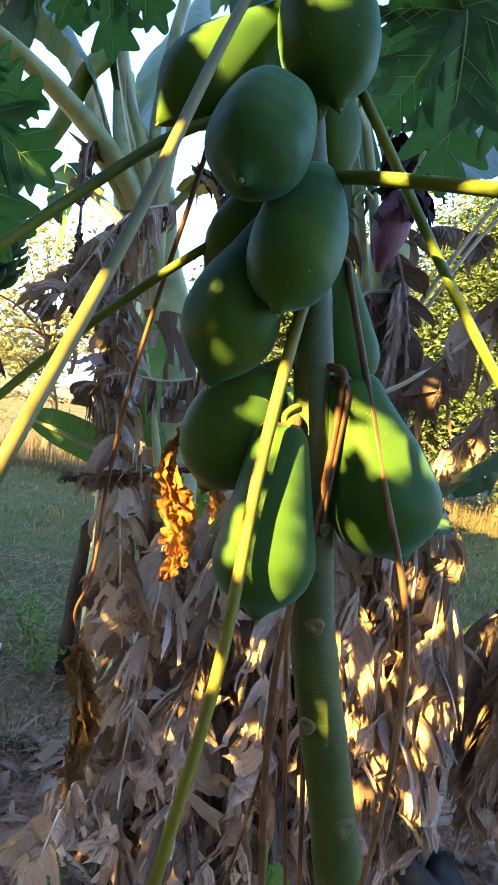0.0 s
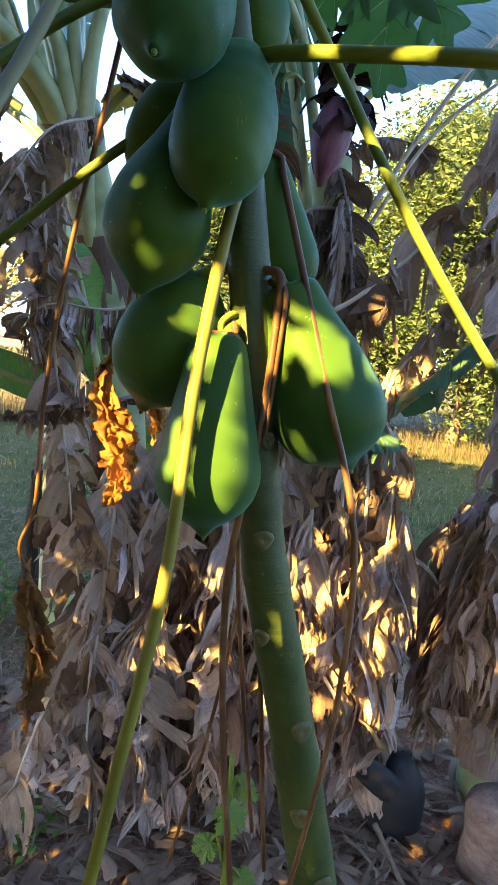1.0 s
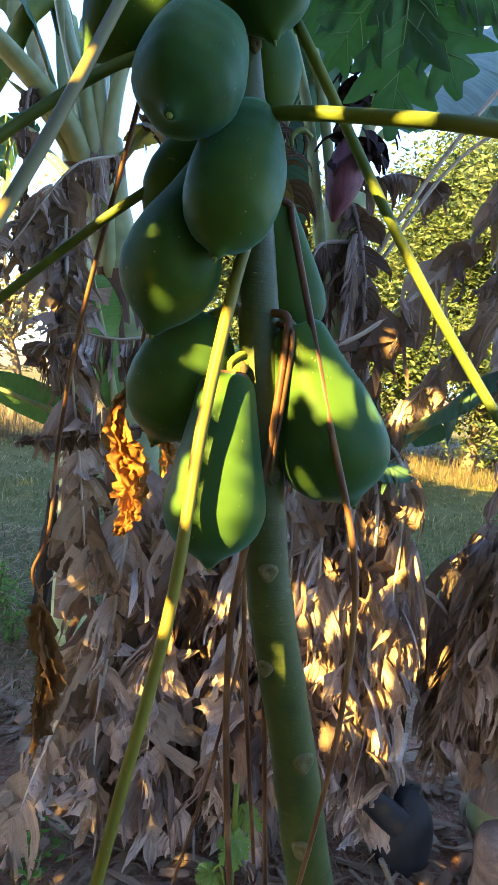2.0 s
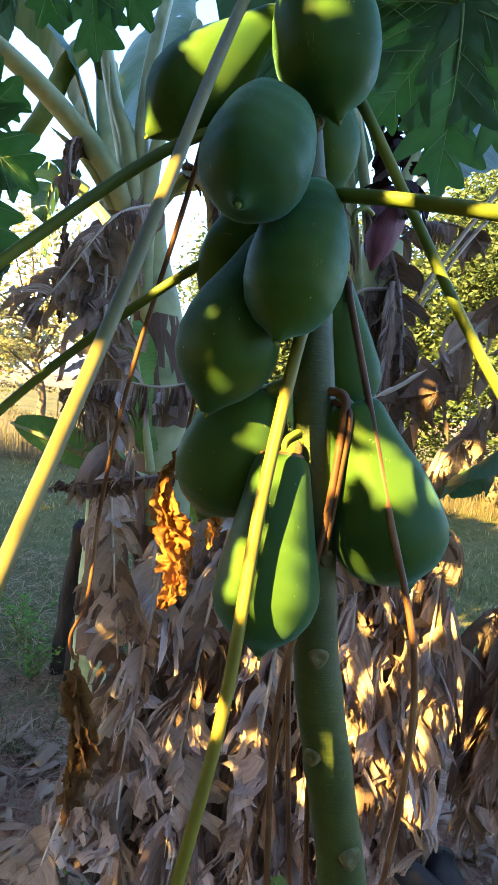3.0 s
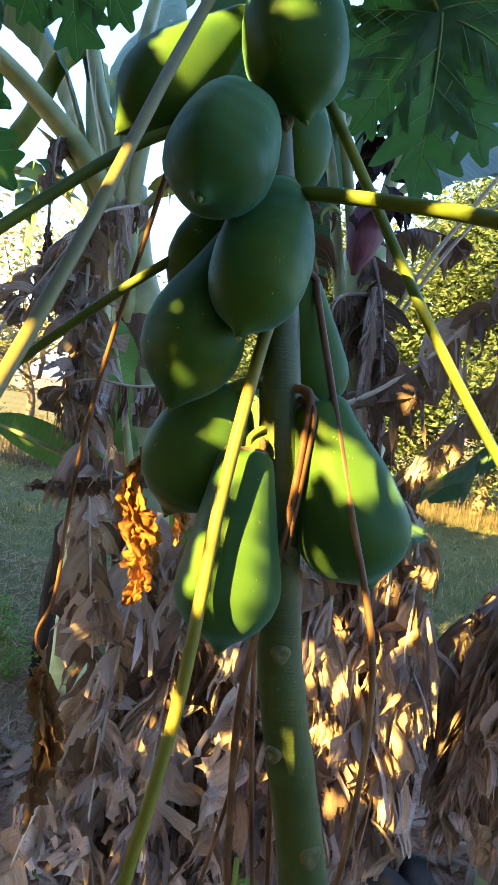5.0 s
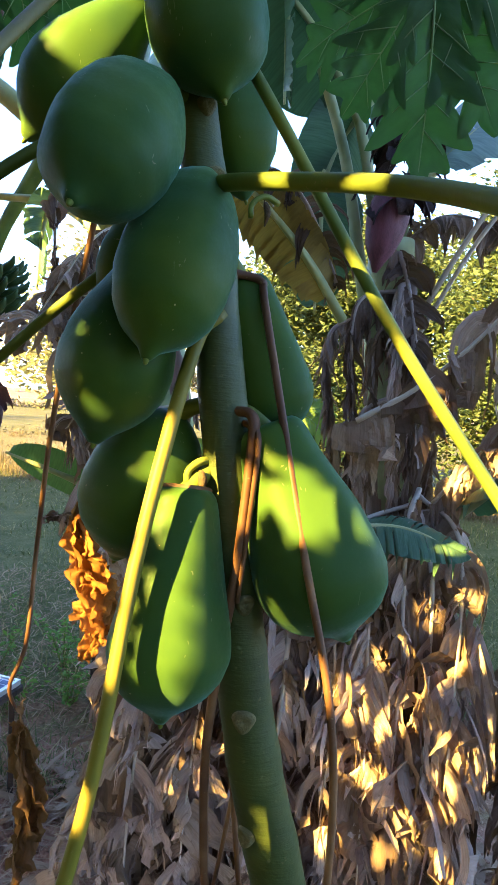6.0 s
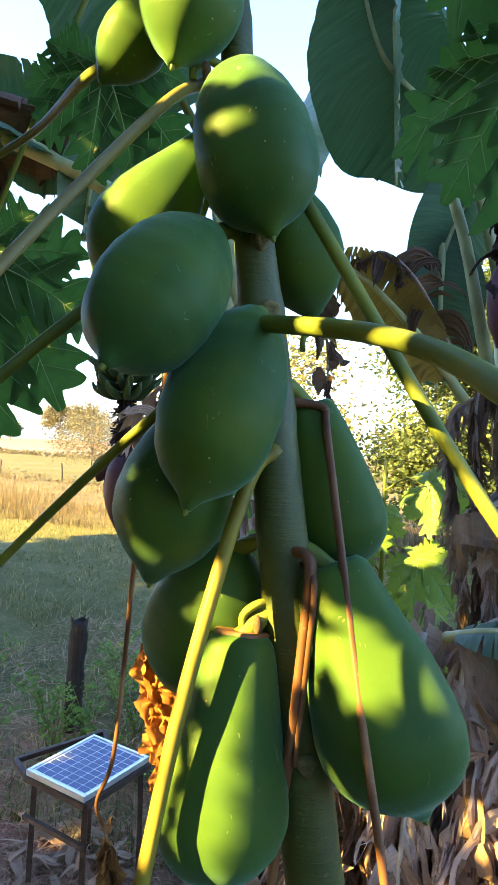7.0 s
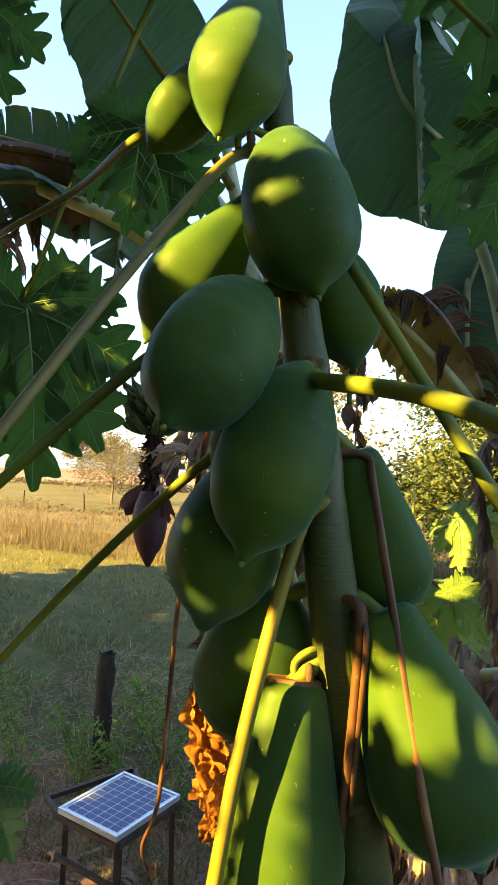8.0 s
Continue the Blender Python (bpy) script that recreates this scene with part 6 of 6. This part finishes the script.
STALK_GAPS = [
    ((0.061, 0.808, 1.770), (0.058, 0.795, 1.735), 0.012), ((0.055, 0.780, 1.700), (0.041, 0.705, 1.488), 0.0105), ((0.149, 0.861, 1.752), (0.147, 0.853, 1.665), 0.010),
    ((0.205, 0.856, 1.727), (0.223, 0.823, 1.660), 0.011), ((0.252, 0.790, 1.525), (0.262, 0.78, 1.49), 0.012), ((0.133, 0.818, 2.039), (0.138, 0.814, 2.038), 0.009),
    ((0.255, 0.695, 2.003), (0.275, 0.67, 1.996), 0.013), ((0.205, 0.866, 2.045), (0.208, 0.866, 2.040), 0.008), ((0.245, 0.850, 1.975), (0.254, 0.848, 1.960), 0.014),
    ((0.305, 0.826, 1.882), (0.440, 0.850, 1.710), 0.026), ((-0.160, 0.930, 1.880), (-0.500, 0.871, 1.520), 0.012), ((0.209, 0.890, 1.277), (0.223, 0.890, 1.235), 0.013),
]
LOOSE_GAPS = [
    ((0.258, 0.917, 1.149), (0.262, 0.917, 1.146), 0.008), ((-0.23, 1.10, 1.06), (-0.23, 1.10, 1.04), 0.010), ((-0.24, 1.10, 0.93), (-0.24, 1.10, 0.90), 0.010),
    ((-0.074, 0.37, 1.790), (-0.078, 0.25, 1.68), 0.011), ((-0.033, 0.885, 2.348), (-0.038, 0.84, 2.306), 0.013), ((0.0, 3.0, 1.78), (0.06, 3.0, 1.45), 0.08),
]


def flat_place(p):
    return Vector((Vector(p).dot(U), Vector(p).dot(V)))


HOLES = [(flat_place(p), flat_place(q), r) for p, q, r in UPPER_GAPS + LOWER_GAPS + STALK_GAPS + LOOSE_GAPS]
# scattered smaller gaps that fleck the dry leaves with sun
SCATTER = random.Random(12)
for count, x0, x1, z0, z1, r0, r1 in ((26, 0.36, 0.74, 0.48, 1.12, 0.009, 0.021), (7, 0.55, 0.78, 1.10, 1.40, 0.010, 0.022), (9, -0.02, 0.30, 0.60, 0.98, 0.006, 0.014), (5, 0.48, 0.66, 1.55, 1.85, 0.012, 0.022)):
    for _ in range(count):
        p = flat_place((SCATTER.uniform(x0, x1), 1.87, SCATTER.uniform(z0, z1)))
        q = p + Vector((SCATTER.uniform(-0.02, 0.02), SCATTER.uniform(-0.05, 0.05)))
        HOLES.append((p, q, SCATTER.uniform(r0, r1)))


GAP_A, GAP_D, GAP_R = np.array([h[0] for h in HOLES]), np.array([h[1] - h[0] for h in HOLES]), np.array([h[2] for h in HOLES])
GAP_L = np.maximum((GAP_D**2).sum(1), 1e-9)


def in_gap(places, slack=0.0):
    """Which places across the sunlight lie in one of the gaps."""
    w = np.asarray(places, dtype=float)[:, None, :] - GAP_A[None]
    k = np.clip((w * GAP_D).sum(2) / GAP_L, 0, 1)
    return (((w - GAP_D * k[..., None]) ** 2).sum(2) < (GAP_R + slack) ** 2).any(1)


NEAR = (-2.55, 0.75, 0.2, 4.1)


def in_window(p):
    u, v = p.dot(U), p.dot(V)
    return NEAR[0] + 0.1 < u < NEAR[1] - 0.1 and NEAR[2] + 0.1 < v < NEAR[3] - 0.1


def flat_leaf(s, c, d, e, sz):
    k = len(s.v)
    s.v.extend(tuple(q) for q in (c - d * sz * 0.5, c - e * sz * 0.32, c + d * sz * 0.5, c + e * sz * 0.32))
    s.uv.extend(((0, 0), (0, 1), (1, 1), (1, 0)))
    s.f.append((k, k + 1, k + 2, k + 3))


def sun_screen_bush():
    """An unseen bush added between the sun and the papaya; gaps in its leaves set the sun patches."""
    rng = random.Random(1)
    place = Vector((-1.9, -1.5, 0))
    root = thing("unseen_shade_bush", place, "unseen leafy screen added sunward of the papaya to shape its sun patches", "bush")
    crown, trunk = Shape(), Shape()
    for _ in range(46000):
        u, v = rng.uniform(*NEAR[:2]), rng.uniform(*NEAR[2:])
        mid_u, mid_v = (NEAR[0] + NEAR[1]) / 2, (NEAR[2] + NEAR[3]) / 2
        round_off = max(0.0, 1 - ((u - mid_u) / 1.75) ** 2) * max(0.0, 1 - ((v - mid_v) / 2.05) ** 2)
        lump = 0.5 + noise.noise(Vector((u * 1.6, v * 1.6, 4)))
        c = U * u + V * v + to_sun * (rng.uniform(1.9, 2.3) + rng.random() ** 1.6 * (0.15 + 1.5 * round_off * max(0.2, lump)))
        if c.z < 0.1:
            continue
        a = rng.uniform(0, 6.28)
        d = (U * math.cos(a) + V * math.sin(a) + to_sun * rng.uniform(-0.4, 0.4)).normalized()
        e = d.cross(to_sun).normalized()
        sz = rng.uniform(0.05, 0.085)
        ring = [(u + (d * x + e * y).dot(U) * sz, v + (d * x + e * y).dot(V) * sz) for x, y in ((0, 0), (0.5, 0), (-0.5, 0), (0, 0.32), (0, -0.32))]
        if in_gap(ring).any():
            continue
        flat_leaf(crown, c - place, d, e, sz)
    for _ in range(32000):
        u, v = rng.uniform(-1.25, 0.0), rng.uniform(1.2, 2.75)
        if in_gap([(u, v)], 0.005)[0]:
            continue
        a = rng.uniform(0, 6.28)
        d = U * math.cos(a) + V * math.sin(a)
        flat_leaf(crown, U * u + V * v + to_sun * rng.uniform(1.9, 2.4) - place, d, d.cross(to_sun).normalized(), rng.uniform(0.022, 0.036))
    for _ in range(16000):
        u, v = rng.uniform(-2.5, 0.6), rng.uniform(2.6, 4.05)
        if in_gap([(u, v)], 0.03)[0]:
            continue
        a = rng.uniform(0, 6.28)
        d = (U * math.cos(a) + V * math.sin(a) + to_sun * rng.uniform(-0.3, 0.3)).normalized()
        flat_leaf(crown, U * u + V * v + to_sun * rng.uniform(1.9, 2.8) - place, d, d.cross(to_sun).normalized(), rng.uniform(0.05, 0.08))
    mid = U * -1.9 + V * 2.2 + to_sun * 2.2 - place
    trunk.tube(curve([(0, 0, -0.2), mid * 0.5 + Vector((0.1, 0, 0)), mid], 14), taper(0.06, 0.02, 14), 9)
    part("trunk", trunk, TWIG, root)
    part("crown", crown, SHADE_LEAF, root, smooth=False)


def unseen_shade_tree(place, label, count, size, seed, where):
    """A broad dense unseen tree added to block light; where(rng) gives a place in its crown. Its crown leaves the sun's
    way through the bush free.
    """
    rng = random.Random(seed)
    root = thing("unseen_shade_tree", place, label, "tree", "trees round the clump")
    base = Vector(place)
    crown, trunk = Shape(), Shape()
    top = Vector((0, 0, 0))
    n = 0
    for _ in range(count):
        p = where(rng)
        if p.z < 0.1 or in_window(p):
            continue
        top += p - base
        n += 1
        a, b = rng.uniform(0, 6.28), rng.uniform(-0.8, 0.8)
        d = Vector((math.cos(a) * math.cos(b), math.sin(a) * math.cos(b), math.sin(b)))
        e = d.cross(Vector((rng.uniform(-1, 1), rng.uniform(-1, 1), rng.uniform(-1, 1)))).normalized()
        flat_leaf(crown, p - base, d, e, size * rng.uniform(0.75, 1.2))
    top /= max(1, n)
    trunk.tube(curve([(0, 0, -0.2), Vector((0.06, 0.05, top.z * 0.5)), Vector((top.x * 0.3, top.y * 0.3, top.z))], 14), taper(0.2, 0.08, 14), 11)
    part("trunk", trunk, TWIG, root)
    part("crown", crown, SHADE_LEAF, root, smooth=False)


def blob(cx, cy, cz, rx, ry, rz):
    def where(rng):
        while True:
            q = Vector((rng.uniform(-1, 1), rng.uniform(-1, 1), rng.uniform(-1, 1)))
            if 0.25 < q.length < 1:
                return Vector((cx + q.x * rx, cy + q.y * ry, cz + q.z * rz))
    return where


def slab(u0, u1, v0, v1, near, far):
    def where(rng):
        v = rng.uniform(v0, v1 + rng.gauss(0, 0.1))
        side = u0 + 1.1 * noise.noise(Vector((v * 1.2, 3, 0))) + 0.5 * noise.noise(Vector((v * 4.1, 5, 0))) + abs(rng.gauss(0, 0.35))
        return U * rng.uniform(side, u1) + V * v + to_sun * rng.uniform(near, far)
    return where


sun_screen_bush()
# added out of view: casts the wide shade out to the pasture
unseen_shade_tree((-9.5, -1.0, 0), "broad unseen tree added to keep sun off clump and grass", 24000, 0.36, 2, slab(-10.8, 3.0, -1.2, 4.6, 6.0, 8.0))
# crowns added overhead and behind, out of view, to dim the skylight
unseen_shade_tree((0.8, -3.0, 0), "unseen crown added overhead to cut skylight on the clump", 900, 0.32, 3, blob(0.3, -1.6, 4.9, 4.2, 3.2, 1.1))
unseen_shade_tree((3.2, -4.2, 0), "unseen tree added behind the viewpoint to cut skylight", 1900, 0.36, 4, blob(2.6, -4.6, 2.6, 3.6, 1.4, 2.6))
unseen_shade_tree((-4.4, -5.6, 0), "unseen tree added behind the viewpoint to cut skylight", 1900, 0.36, 5, blob(-2.5, -5.6, 2.6, 3.6, 1.4, 2.6))
